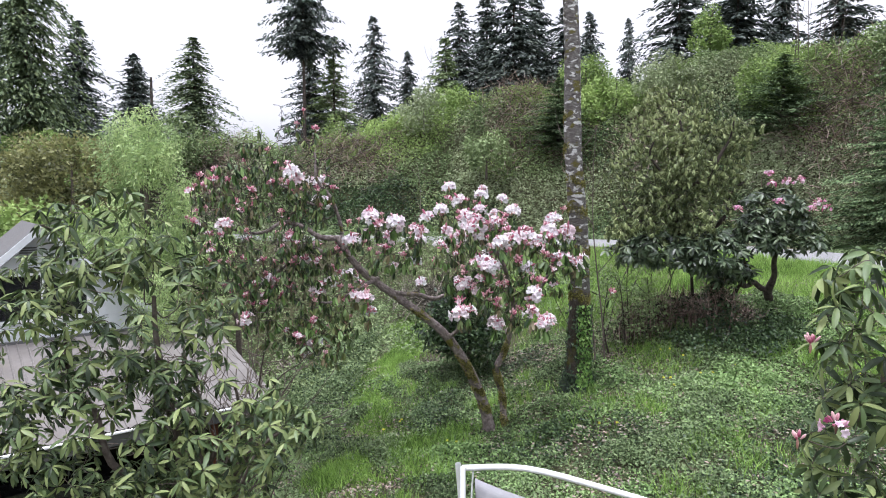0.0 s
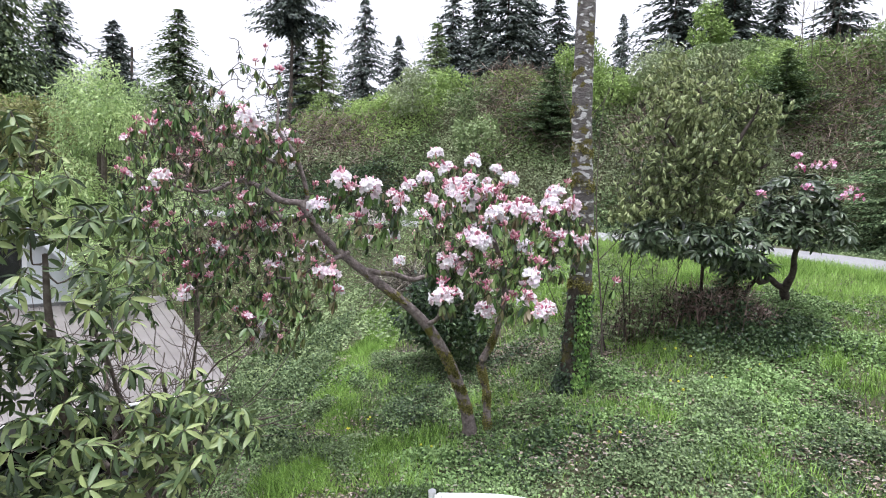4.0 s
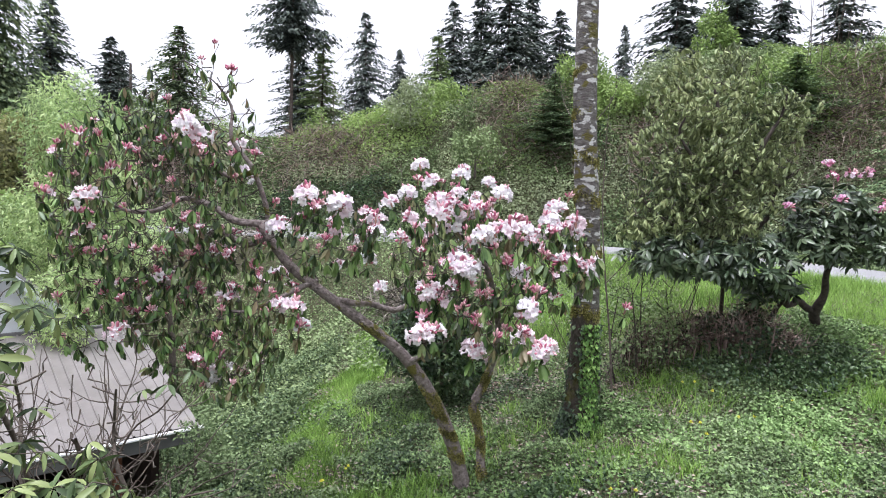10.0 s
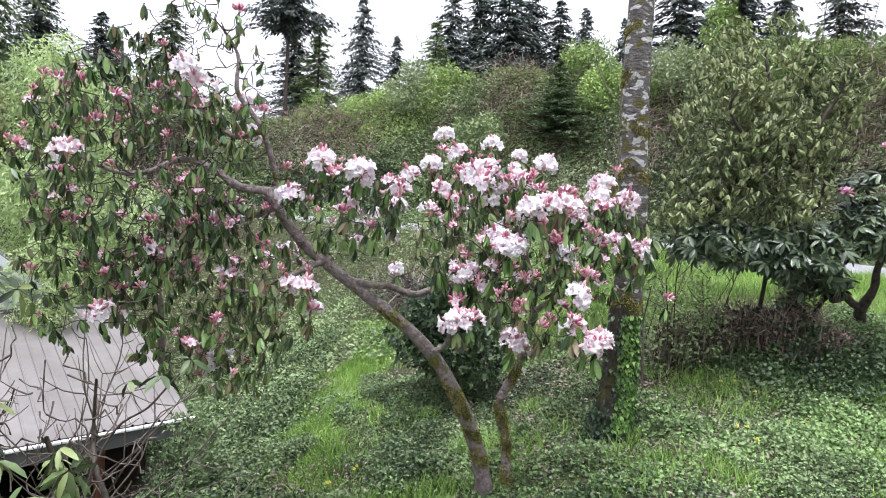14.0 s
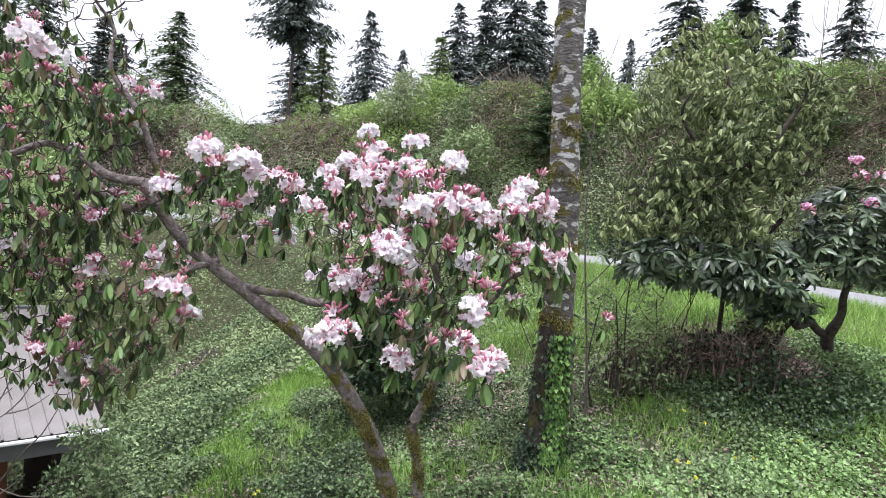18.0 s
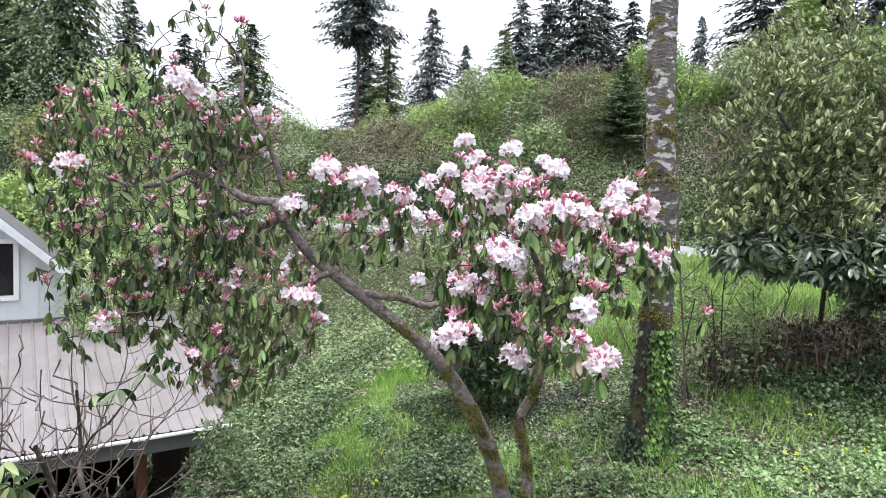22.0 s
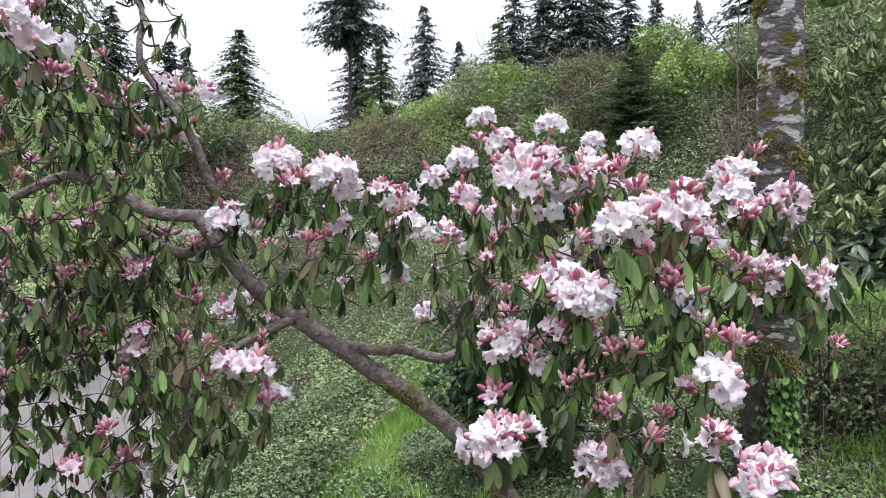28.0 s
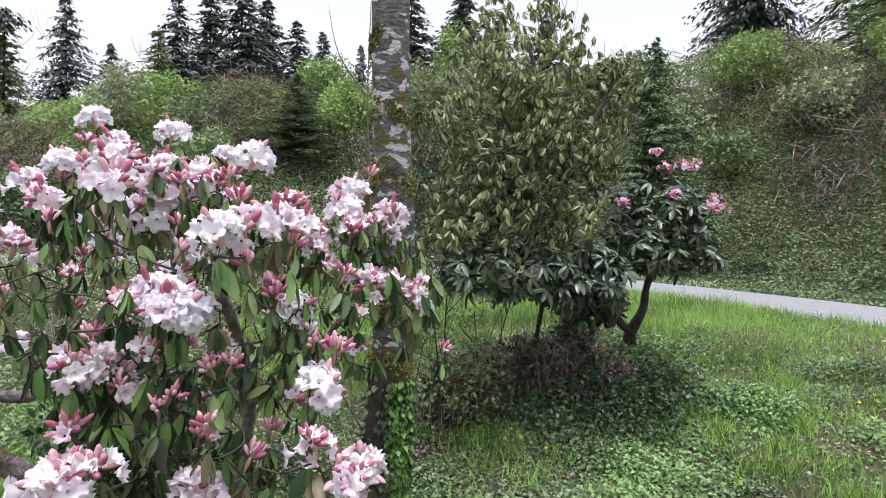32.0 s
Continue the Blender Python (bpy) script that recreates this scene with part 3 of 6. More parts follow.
TRUSS = {
    "full": [truss_mesh("full_truss", 10 + i, 13, 4, 0.084, PETAL_WHITE if i % 2 else PETAL) for i in range(4)],
    "half": [truss_mesh("half_truss", 20 + i, 9, 8, 0.080, PETAL) for i in range(4)],
    "bud": [truss_mesh("bud_truss", 30 + i, 2, 11, 0.070, PETAL, 0.9) for i in range(4)],
    "tight": [truss_mesh("tight_bud", 40 + i, 0, 8, 0.055, PETAL, 1.0) for i in range(3)],
}
TRUSS_LABEL = {"full": "open truss of white and pale pink flowers", "half": "half-open truss of pink flowers and buds",
               "bud": "opening cluster of rose-pink buds", "tight": "tight upright rose-pink flower bud"}


def put_truss(parent, kind, at, r, lean=(0, 0, 1), scale=1.0):
    me = TRUSS[kind][int(r.integers(0, len(TRUSS[kind])))]
    q = Vector(lean).to_track_quat("Z", "Y").to_matrix().to_4x4()
    ob = shared("flower_truss", me, parent, Matrix.Translation(at) @ q @ pose(0, 0, 0, 0, 0, r.uniform(0, 360)) @ Matrix.Scale(scale, 4))
    return tagged(ob, TRUSS_LABEL[kind])


tree = thing("rhododendron_tree", (0, 0, 0), "leaning rhododendron in pale pink bloom with mossy bare trunk", "tree")
TREE_BRANCHES = [
    # the leaning trunk and its continuation into the crown
    ([(0.60, 7.68, -0.34), (0.56, 7.65, -0.10), (0.46, 7.60, 0.22), (0.27, 7.52, 0.64), (-0.01, 7.42, 1.05), (-0.39, 7.32, 1.37), (-0.69, 7.25, 1.60), (-0.97, 7.12, 1.85), (-1.20, 7.02, 2.20)],
     [0.094, 0.074, 0.066, 0.060, 0.053, 0.048, 0.044, 0.040, 0.034]),
    # the short second stem
    ([(0.80, 7.70, -0.34), (0.77, 7.70, -0.10), (0.75, 7.70, 0.20), (0.67, 7.70, 0.49), (0.77, 7.65, 0.76), (0.83, 7.58, 1.0), (0.85, 7.4, 1.35), (0.75, 7.2, 1.75), (0.62, 7.05, 2.05)],
     [0.060, 0.044, 0.039, 0.044, 0.036, 0.033, 0.030, 0.026, 0.018]),
    ([(-1.20, 7.02, 2.20), (-1.24, 7.0, 2.62), (-1.42, 6.95, 2.95), (-1.52, 6.9, 3.3)], [0.027, 0.020, 0.015, 0.008]),
    ([(-1.20, 7.02, 2.20), (-1.55, 6.92, 2.33), (-1.95, 6.8, 2.28), (-2.5, 6.7, 2.42)], [0.030, 0.026, 0.019, 0.010]),
    ([(-1.10, 7.06, 2.12), (-1.55, 7.1, 2.12), (-1.85, 7.2, 1.85), (-2.2, 7.2, 1.55)], [0.028, 0.023, 0.016, 0.009]),
    ([(-0.62, 7.27, 1.55), (-0.3, 7.4, 1.50), (0.0, 7.55, 1.46), (0.35, 7.75, 1.52), (0.5, 7.9, 1.85), (0.4, 8.1, 2.35)], [0.030, 0.027, 0.025, 0.022, 0.018, 0.012]),
    ([(0.85, 7.4, 1.35), (1.15, 7.3, 1.6), (1.4, 7.15, 1.85)], [0.026, 0.020, 0.012]),
    ([(0.05, 7.42, 0.98), (0.2, 7.0, 1.4), (0.4, 6.7, 1.75)], [0.028, 0.018, 0.010]),
    ([(-0.75, 7.22, 1.72), (-1.0, 6.95, 1.6), (-1.35, 6.8, 1.5)], [0.028, 0.018, 0.010]),
    ([(-1.24, 7.0, 2.62), (-1.7, 7.1, 2.75), (-2.1, 7.1, 3.0)], [0.024, 0.016, 0.009]),
]
TREE_BRANCHES = TREE_BRANCHES[:2] + crooked(TREE_BRANCHES[2:], 6, 0.09)
limb_parts(tree, TREE_BRANCHES, BARK, seed=5)
r = np.random.default_rng(11)
TRUSSES_LEFT = [(-1.52, 6.3, 2.9, "full"), (-2.2, 6.27, 2.36, "half"), (-1.45, 7.3, 2.83, "full"), (-0.81, 7.09, 2.45, "full"), (-1.01, 6.91, 2.17, "full"),
                (-0.55, 6.97, 2.36, "full"), (-0.29, 7.62, 2.12, "full"), (-1.35, 7.6, 1.62, "full"), (-1.35, 6.8, 1.66, "bud"), (-0.83, 6.9, 1.37, "full"),
                (-2.05, 6.4, 1.38, "half"), (-1.5, 6.9, 0.95, "full"), (-0.3, 8.4, 1.50, "full"), (-0.5, 7.5, 1.93, "bud"), (-0.68, 7.55, 2.1, "half")]
TRUSSES_RIGHT = [(0.07, 8.32, 2.78, "full"), (-0.03, 7.94, 2.49, "full"), (0.78, 8.33, 2.63, "full"), (-0.2, 8.08, 2.4, "full"), (0.52, 8.35, 2.75, "half"),
                 (0.41, 6.96, 2.26, "full"), (0.69, 6.44, 2.2, "full"), (1.32, 7.5, 2.39, "half"), (1.39, 7.12, 2.21, "half"), (0.46, 6.38, 1.95, "full"),
                 (0.27, 6.61, 1.73, "half"), (0.92, 6.75, 1.88, "full"), (1.3, 6.92, 1.97, "half"), (1.55, 7.05, 1.96, "half"), (0.96, 6.45, 1.65, "full"),
                 (0.19, 6.25, 1.48, "half"), (0.57, 6.43, 1.31, "half"), (0.93, 6.33, 1.47, "half"), (1.05, 6.26, 1.37, "bud"), (2.19, 8.08, 1.4, "bud")]
MORE_FULL = [(0.36, 7.0, 2.25), (0.53, 6.9, 2.33), (0.6, 6.35, 2.19), (0.81, 6.5, 2.24), (0.21, 8.0, 2.62),
             (1.3, 7.3, 2.4), (0.5, 6.4, 1.94), (0.42, 6.5, 1.98), (-0.33, 7.3, 1.89), (-0.53, 6.9, 2.38), (-0.8, 7.0, 2.44), (-1.39, 7.2, 2.59), (-1.42, 6.8, 1.02), (-1.1, 7.4, 1.72)]
MORE_HALF = [(0.46, 6.9, 2.0), (1.39, 7.1, 2.19), (1.22, 7.0, 2.2), (1.42, 6.9, 1.95), (1.49, 6.9, 1.92), (0.3, 6.6, 1.68), (0.18, 6.3, 1.47), (0.27, 6.3, 1.49), (0.56, 6.4, 1.35), (1.0, 6.3, 1.38), (-0.64, 7.4, 2.18),
             (-0.85, 6.8, 1.55), (-1.38, 6.8, 1.61), (-1.49, 6.4, 2.84), (-1.6, 7.2, 1.94), (-1.46, 7.6, 2.85), (-1.98, 7.0, 1.72), (1.08, 6.3, 1.4), (-0.96, 6.8, 1.56), (0.19, 6.5, 1.76)]
MORE_BUDS = [(0.68, 6.5, 2.29), (0.86, 6.52, 2.14), (0.46, 7.05, 2.36), (0.62, 6.75, 2.36), (0.7, 6.36, 2.08), (0.95, 6.5, 1.79), (1.03, 6.5, 1.75), (0.65, 6.4, 1.75), (0.6, 6.4, 1.74), (0.19, 6.5, 1.55), (0.58, 6.3, 1.58), (0.47, 6.4, 1.66), (0.41, 6.5, 1.78), (0.52, 6.5, 1.79), (0.72, 6.4, 1.43), (0.9, 6.3, 1.5),
             (-0.45, 7.2, 1.96), (-0.71, 7.0, 2.35), (-0.33, 7.0, 2.3), (0.24, 6.6, 1.82), (0.44, 6.4, 1.62), (0.87, 6.6, 2.29), (1.42, 7.4, 2.49), (-1.07, 7.0, 2.35), (-0.81, 6.8, 1.37), (-1.68, 7.0, 2.18), (-1.79, 7.0, 1.59)]
flower_sites = TRUSSES_LEFT + TRUSSES_RIGHT
flower_sites += [(*p, "full") for p in MORE_FULL] + [(*p, "half") for p in MORE_HALF] + [(*p, "tight" if i % 3 else "bud") for i, p in enumerate(MORE_BUDS)]
sites = [np.array([t[:3] for t in flower_sites]) - np.array([0, 0, 0.06])]
for c, rad, n in (((-2.1, 6.95, 2.3), (0.85, 0.7, 0.95), 480), ((-1.7, 6.9, 3.0), (0.6, 0.5, 0.6), 75), ((-1.55, 6.95, 1.5), (0.75, 0.5, 0.7), 290), ((-2.4, 6.9, 1.55), (0.45, 0.45, 0.55), 70), ((-1.35, 6.85, 1.15), (0.38, 0.35, 0.45), 90),
                  ((-0.65, 7.15, 2.1), (0.45, 0.4, 0.34), 90), ((0.5, 7.0, 1.95), (0.62, 0.65, 0.58), 260), ((1.2, 7.0, 1.95), (0.42, 0.4, 0.36), 110),
                  ((0.4, 8.0, 2.3), (0.5, 0.4, 0.4), 120), ((0.6, 6.7, 1.5), (0.45, 0.4, 0.3), 60)):
    sites.append(ellipsoid_points(r, n, c, rad, 0.45)[0])
sites = np.concatenate(sites)
bare_ends = np.concatenate([ellipsoid_points(r, 560, (-2.0, 6.95, 2.3), (0.85, 0.65, 1.0), 0.05)[0], ellipsoid_points(r, 90, (-1.65, 6.95, 3.1), (0.55, 0.5, 0.65), 0.1)[0],
                            ellipsoid_points(r, 110, (0.6, 7.1, 1.9), (0.8, 0.6, 0.6), 0.1)[0]])
tubes, ends = branch_out(r, TREE_BRANCHES, np.concatenate([sites, bare_ends]), 0.0045, 0.08, wiggle=0.2)
twigs_part(tree, tubes, DARK_TWIG)
DROOPERS = whorl_set(21, -72, 16, 0.33, 0.08, (5, 8))
HANGERS = whorl_set(23, -66, 20, 0.27, 0.12, (6, 10))
FLATTERS = whorl_set(22, -12, 22, 0.32, 0.25)
nf = len(flower_sites)
whorl_meshes = []
for i, (tv, tf) in enumerate(DROOPERS):
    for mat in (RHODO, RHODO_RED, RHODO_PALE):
        ob = link_mesh("leaf_whorl", tv, tf, mat)
        whorl_meshes.append(ob.data)
        bpy.data.objects.remove(ob)
order = np.concatenate([np.arange(nf), nf + r.permutation(len(sites) - nf)])
single, rest = order[:290], order[290:]
for k in single:
    ax = Vector(unit(ends[k] * 0.28 + np.array([0, 0, 0.8])))
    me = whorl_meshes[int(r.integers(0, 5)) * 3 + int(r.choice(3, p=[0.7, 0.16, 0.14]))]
    q = ax.to_track_quat("Z", "Y").to_matrix().to_4x4()
    shared("leaf_whorl", me, tree, Matrix.Translation(sites[k]) @ q @ pose(0, 0, 0, 0, 0, r.uniform(0, 360)) @ Matrix.Scale(r.uniform(0.11, 0.155) * (0.8 if sites[k][0] < -0.9 else 1.0), 4))
v, f = place_whorls(r, DROOPERS, sites[rest], ends[rest], (0.075, 0.120), 0.75)
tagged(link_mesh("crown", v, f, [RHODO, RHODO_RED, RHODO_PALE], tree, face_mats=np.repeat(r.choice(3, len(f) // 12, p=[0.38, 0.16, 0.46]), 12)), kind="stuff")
for (x, y, z, kind), e in zip(flower_sites, ends[:nf]):
    put_truss(tree, kind, (x, y, z), r, tuple(unit(e * 0.4 + np.array([0, -0.15, 0.8]))), r.uniform(0.92, 1.12))
bloom = [k for k in range(nf, len(sites)) if sites[k][2] > (2.05 if sites[k][0] > 0 else 2.2) and sites[k][0] > -0.9 and sites[k][1] < 8.2]
for k in [bloom[i] for i in r.permutation(len(bloom))[:26]]:
    put_truss(tree, str(r.choice(["full", "half", "half"])), tuple(sites[k] + np.array([0, -0.03, 0.06])), r, tuple(unit(ends[k] * 0.4 + np.array([0, -0.1, 0.8]))), r.uniform(0.85, 1.05))
extra = nf + r.permutation(len(sites) - nf)[:300]
for k in extra:
    if sites[k][2] > 2.95 and r.uniform() < 0.75:
        continue
    kind = str(r.choice(["bud", "tight", "tight", "bud", "tight", "half"]))
    if kind == "half" and sites[k][0] < -0.9:
        continue
    put_truss(tree, kind, tuple(sites[k] + np.array([0, 0, 0.05])), r, tuple(unit(ends[k] * 0.4 + np.array([0, 0, 0.8]))), r.uniform(0.75, 1.0))

# ---- the alder ----
alder = thing("alder_tree", (0, 0, 0), "slender grey-barked alder with lichen patches and ivy at its foot", "tree")
ALDER_BRANCHES = [([(1.80, 8.15, 0.05), (1.79, 8.06, 0.45), (1.76, 7.93, 1.0), (1.69, 7.70, 2.1), (1.555, 7.52, 3.2), (1.50, 7.42, 4.4), (1.40, 7.4, 6.0), (1.35, 7.4, 8.5)],
                [0.20, 0.155, 0.132, 0.114, 0.103, 0.092, 0.075, 0.04]),
               ([(1.47, 7.42, 5.0), (1.0, 7.3, 5.12), (0.3, 7.2, 5.15), (-0.3, 7.1, 5.3)], [0.035, 0.025, 0.015, 0.006]),
               ([(1.45, 7.42, 5.6), (1.9, 7.3, 6.0), (2.4, 7.2, 6.6)], [0.03, 0.02, 0.008])]
ap, ar = ALDER_BRANCHES[0]
limb_parts(alder, [([(1.737, 7.848, 1.4)] + ap[3:], [0.126] + ar[3:])] + ALDER_BRANCHES[1:], ALDER, sides=16, seed=8)
v, f = tube(ap[:3] + [(1.737, 7.848, 1.4), (1.731, 7.826, 1.5)], [0.23, 0.172] + [0.142, 0.128, 0.120], 16, 0.06, np.random.default_rng(8))
link_mesh("trunk_foot", v, f, ALDER_FOOT, alder, smooth=True, label="dark mossy lower trunk")


def moss_ring(parent, z, span, n, r, size=(0.012, 0.027), branch=None, turn=None, thick=0.03):
    """A cushion of short moss round part of a trunk."""
    pts, rad = branch or ALDER_BRANCHES[0]
    zs = [p[2] for p in pts]
    a = r.normal(size=n) * span + (r.uniform(2.6, 5.2) if turn is None else turn)
    h = z + r.normal(size=n) * thick + thick * np.sin(a * 2)
    c = np.stack([np.interp(h, zs, [p[0] for p in pts]), np.interp(h, zs, [p[1] for p in pts])], 1)
    q = np.interp(h, zs, rad) * 1.0
    P = np.stack([c[:, 0] + np.cos(a) * q, c[:, 1] + np.sin(a) * q, h], 1)
    D = np.stack([np.cos(a) * 0.6, np.sin(a) * 0.6, -0.5 + r.normal(size=n) * 0.5], 1)
    v, f = scatter(*diamond(0.6), frames(unit(D), r.normal(size=n)), P, r.uniform(size[0], size[1], n))
    tagged(link_mesh("moss_cushion", v, f, MOSS, parent), "yellow-green moss band", kind="stuff")


r = np.random.default_rng(9)
for z, span, n in ((1.42, 2.4, 1100), (1.75, 1.2, 800), (2.02, 0.9, 600), (2.2, 0.5, 500), (2.52, 1.3, 900), (2.86, 0.8, 500), (3.25, 0.6, 400), (3.6, 0.9, 400)):
    moss_ring(alder, z, span, n, r)
for k, z, span, n, thick in ((0, 1.28, 0.9, 1500, 0.03), (0, 0.62, 1.0, 2200, 0.05), (0, 0.48, 0.7, 1300, 0.03), (0, 0.28, 0.8, 1500, 0.025), (0, 0.05, 0.8, 1300, 0.025),
                             (1, 0.78, 1.0, 1500, 0.04), (1, 0.38, 1.2, 2000, 0.05), (1, 0.14, 1.0, 1400, 0.04), (1, -0.18, 0.8, 1400, 0.05)):
    moss_ring(tree, z, span, n, r, (0.010, 0.019), TREE_BRANCHES[k], 5.1 if k else 5.4, thick)

# ---- the large drooping rhododendron and the small pink one ----
def shrub(name, label, limbs, blobs, mat, templates, size, seed, category="shrub", up=0.5, shell=0.5, bark=TWIG, bend=0.07, tufts=0):
    r = np.random.default_rng(seed)
    limbs = crooked(limbs, seed, bend)
    ob = thing(name, (0, 0, 0), label, category)
    limb_parts(ob, limbs, bark, seed=seed, sides=8)
    if tufts:
        # each large form is broken into rounded tufts with dark gaps between them
        small = []
        for c, rad, n in blobs:
            k = max(3, n // tufts)
            small += [(q, np.array([0.24, 0.22, 0.20]) * r.uniform(0.7, 1.15), n // k) for q in ellipsoid_points(r, k, c, np.array(rad) * 0.9, 0.35)[0]]
        blobs = small
    S = np.concatenate([ellipsoid_points(r, n, c, rad, shell)[0] for c, rad, n in blobs])
    tubes, ends = branch_out(r, limbs, S, 0.004, 0.06)
    twigs_part(ob, tubes, bark)
    v, f = place_whorls(r, templates, S, ends, size, up)
    tagged(link_mesh("crown", v, f, mat, ob), kind="stuff")
    return ob, S, ends


SHRUB_BRANCHES = [([(4.35, 9.55, 0.85), (4.22, 9.45, 1.25), (3.9, 9.2, 1.7), (3.45, 9.05, 2.1), (3.35, 9.0, 3.0), (3.3, 8.95, 3.9)], [0.06, 0.05, 0.045, 0.04, 0.03, 0.015]),
               ([(3.45, 9.05, 1.9), (2.9, 8.9, 2.3), (2.5, 8.8, 2.6)], [0.035, 0.025, 0.012]), ([(3.45, 9.05, 2.0), (4.0, 8.9, 2.4), (4.2, 8.8, 2.9)], [0.035, 0.025, 0.012]),
               ([(3.4, 9.0, 2.6), (3.0, 8.6, 3.0), (2.8, 8.4, 3.4)], [0.03, 0.02, 0.01]), ([(3.4, 9.0, 2.8), (3.8, 8.6, 3.3), (3.9, 8.5, 3.7)], [0.03, 0.02, 0.01])]
shrub("rhododendron_shrub", "tall rhododendron shrub with drooping yellow-green leaves", SHRUB_BRANCHES,
      [((3.25, 8.9, 3.75), (0.58, 0.45, 0.62), 560), ((3.9, 8.95, 3.45), (0.5, 0.42, 0.55), 420), ((2.95, 8.85, 3.1), (0.66, 0.6, 0.62), 860), ((3.65, 8.85, 3.05), (0.55, 0.55, 0.65), 780), ((2.7, 8.8, 2.45), (0.55, 0.5, 0.4), 480), ((3.4, 8.8, 2.45), (0.75, 0.6, 0.4), 600)],
      RHODO_DROOP, HANGERS, (0.065, 0.100), 31, bark=DARK_TWIG, tufts=30, up=0.55)
shrub("rhododendron_thicket", "low dark green rhododendron spreading under the tall shrub",
      [([(3.85, 9.6, 0.7), (3.78, 9.4, 1.15), (3.55, 9.0, 1.75)], [0.03, 0.024, 0.015]), ([(4.5, 9.5, 0.85), (4.4, 9.3, 1.3), (4.3, 8.9, 1.8)], [0.04, 0.03, 0.015])],
      [((3.05, 8.7, 1.95), (0.8, 0.45, 0.24), 170), ((3.75, 8.7, 1.9), (0.5, 0.45, 0.3), 140), ((4.0, 8.9, 1.6), (0.3, 0.25, 0.14), 22), ((4.35, 9.05, 1.62), (0.25, 0.22, 0.14), 16)], RHODO_DARK, FLATTERS, (0.11, 0.165), 32, bark=DARK_TWIG)
pink, S, ends = shrub("pink_rhododendron", "small rhododendron with magenta-pink flowers and crooked stems",
                      [([(4.98, 9.45, 0.85), (4.94, 9.38, 1.12), (4.84, 9.2, 1.36), (4.78, 9.0, 1.75), (4.7, 8.85, 2.2), (4.65, 8.75, 2.6)], [0.085, 0.07, 0.055, 0.035, 0.025, 0.012]),
                       ([(4.88, 9.27, 1.28), (4.6, 9.2, 1.42), (4.4, 9.1, 1.38), (4.3, 9.0, 1.6)], [0.05, 0.042, 0.035, 0.02]), ([(4.75, 9.4, 1.0), (4.4, 9.3, 0.98), (4.1, 9.25, 0.86)], [0.035, 0.032, 0.02])],
                      [((4.6, 8.75, 2.5), (0.45, 0.4, 0.33), 90), ((4.85, 8.7, 2.15), (0.5, 0.4, 0.25), 100), ((4.3, 8.7, 2.15), (0.35, 0.3, 0.25), 50)], RHODO_DARK, FLATTERS, (0.11, 0.155), 33, bark=DARK_TWIG, bend=0.03)
PINKS = [truss_mesh("pink_truss", 60 + i, 5, 6, 0.06, MAGENTA) for i in range(3)]
r = np.random.default_rng(34)
for at in ((4.82, 8.5, 2.9), (4.63, 8.45, 2.87), (4.42, 8.45, 2.84), (4.5, 8.4, 2.6), (3.98, 8.45, 2.5), (4.95, 8.4, 2.5), (4.45, 8.6, 2.98), (5.1, 8.5, 2.6), (5.2, 8.5, 2.52)):
    tagged(shared("flower_truss", PINKS[int(r.integers(0, 3))], pink, Matrix.Translation(at) @ pose(0, 0, 0, r.uniform(-20, 20), r.uniform(-20, 20), r.uniform(0, 360))), "magenta and pale pink flower truss")

# ---- the two near rhododendrons ----
PALE_WHORLS = whorl_set(24, -22, 26, 0.27, 0.35, (6, 9))
shrub("rhododendron_bush", "broad rhododendron bush with pale green leaf whorls and no flowers",
      [([(-2.3, 4.8, -1.2), (-2.25, 4.75, 0.2), (-2.1, 4.7, 1.0), (-2.2, 4.7, 1.9)], [0.07, 0.055, 0.035, 0.015]), ([(-2.25, 4.75, 0.2), (-1.8, 4.6, 0.6), (-1.4, 4.5, 0.95)], [0.035, 0.025, 0.01]),
       ([(-2.25, 4.75, 0.3), (-2.7, 4.7, 1.0), (-2.9, 4.7, 1.7)], [0.035, 0.025, 0.01])],
      [((-2.35, 4.65, 1.75), (0.85, 0.65, 0.65), 215), ((-1.6, 4.5, 0.9), (0.6, 0.5, 0.45), 95), ((-1.9, 4.35, 0.3), (0.85, 0.5, 0.45), 190), ((-1.25, 4.5, 0.92), (0.36, 0.32, 0.26), 55), ((-2.5, 4.5, 0.95), (0.8, 0.6, 0.6), 270), ((-3.15, 4.6, 1.5), (0.5, 0.5, 0.75), 110), ((-2.55, 4.65, 2.35), (0.5, 0.45, 0.4), 80)], RHODO_PALE, PALE_WHORLS, (0.095, 0.145), 35, shell=0.45)
right_bush, S, ends = shrub("rhododendron_bush", "rhododendron bush with pale leaves and a few magenta buds",
      [([(2.7, 3.5, -0.3), (2.6, 3.4, 0.6), (2.5, 3.3, 1.3), (2.45, 3.2, 2.0)], [0.05, 0.04, 0.03, 0.012])],
      [((2.5, 3.3, 2.0), (0.45, 0.4, 0.5), 85), ((2.42, 3.2, 1.25), (0.48, 0.4, 0.5), 100)], RHODO_PALE, PALE_WHORLS, (0.12, 0.165), 36, shell=0.55)
for at, me in (((2.02, 3.05, 1.5), PINKS[0]), ((1.83, 3.05, 1.42), TRUSS["tight"][0]), ((1.9, 3.1, 1.9), TRUSS["tight"][1])):
    tagged(shared("flower_truss", me, right_bush, Matrix.Translation(at)), "magenta flower bud opening")
bare = thing("bare_rhododendron", (0, 0, 0), "half-dead rhododendron of grey bare twigs with few leaves", "shrub")
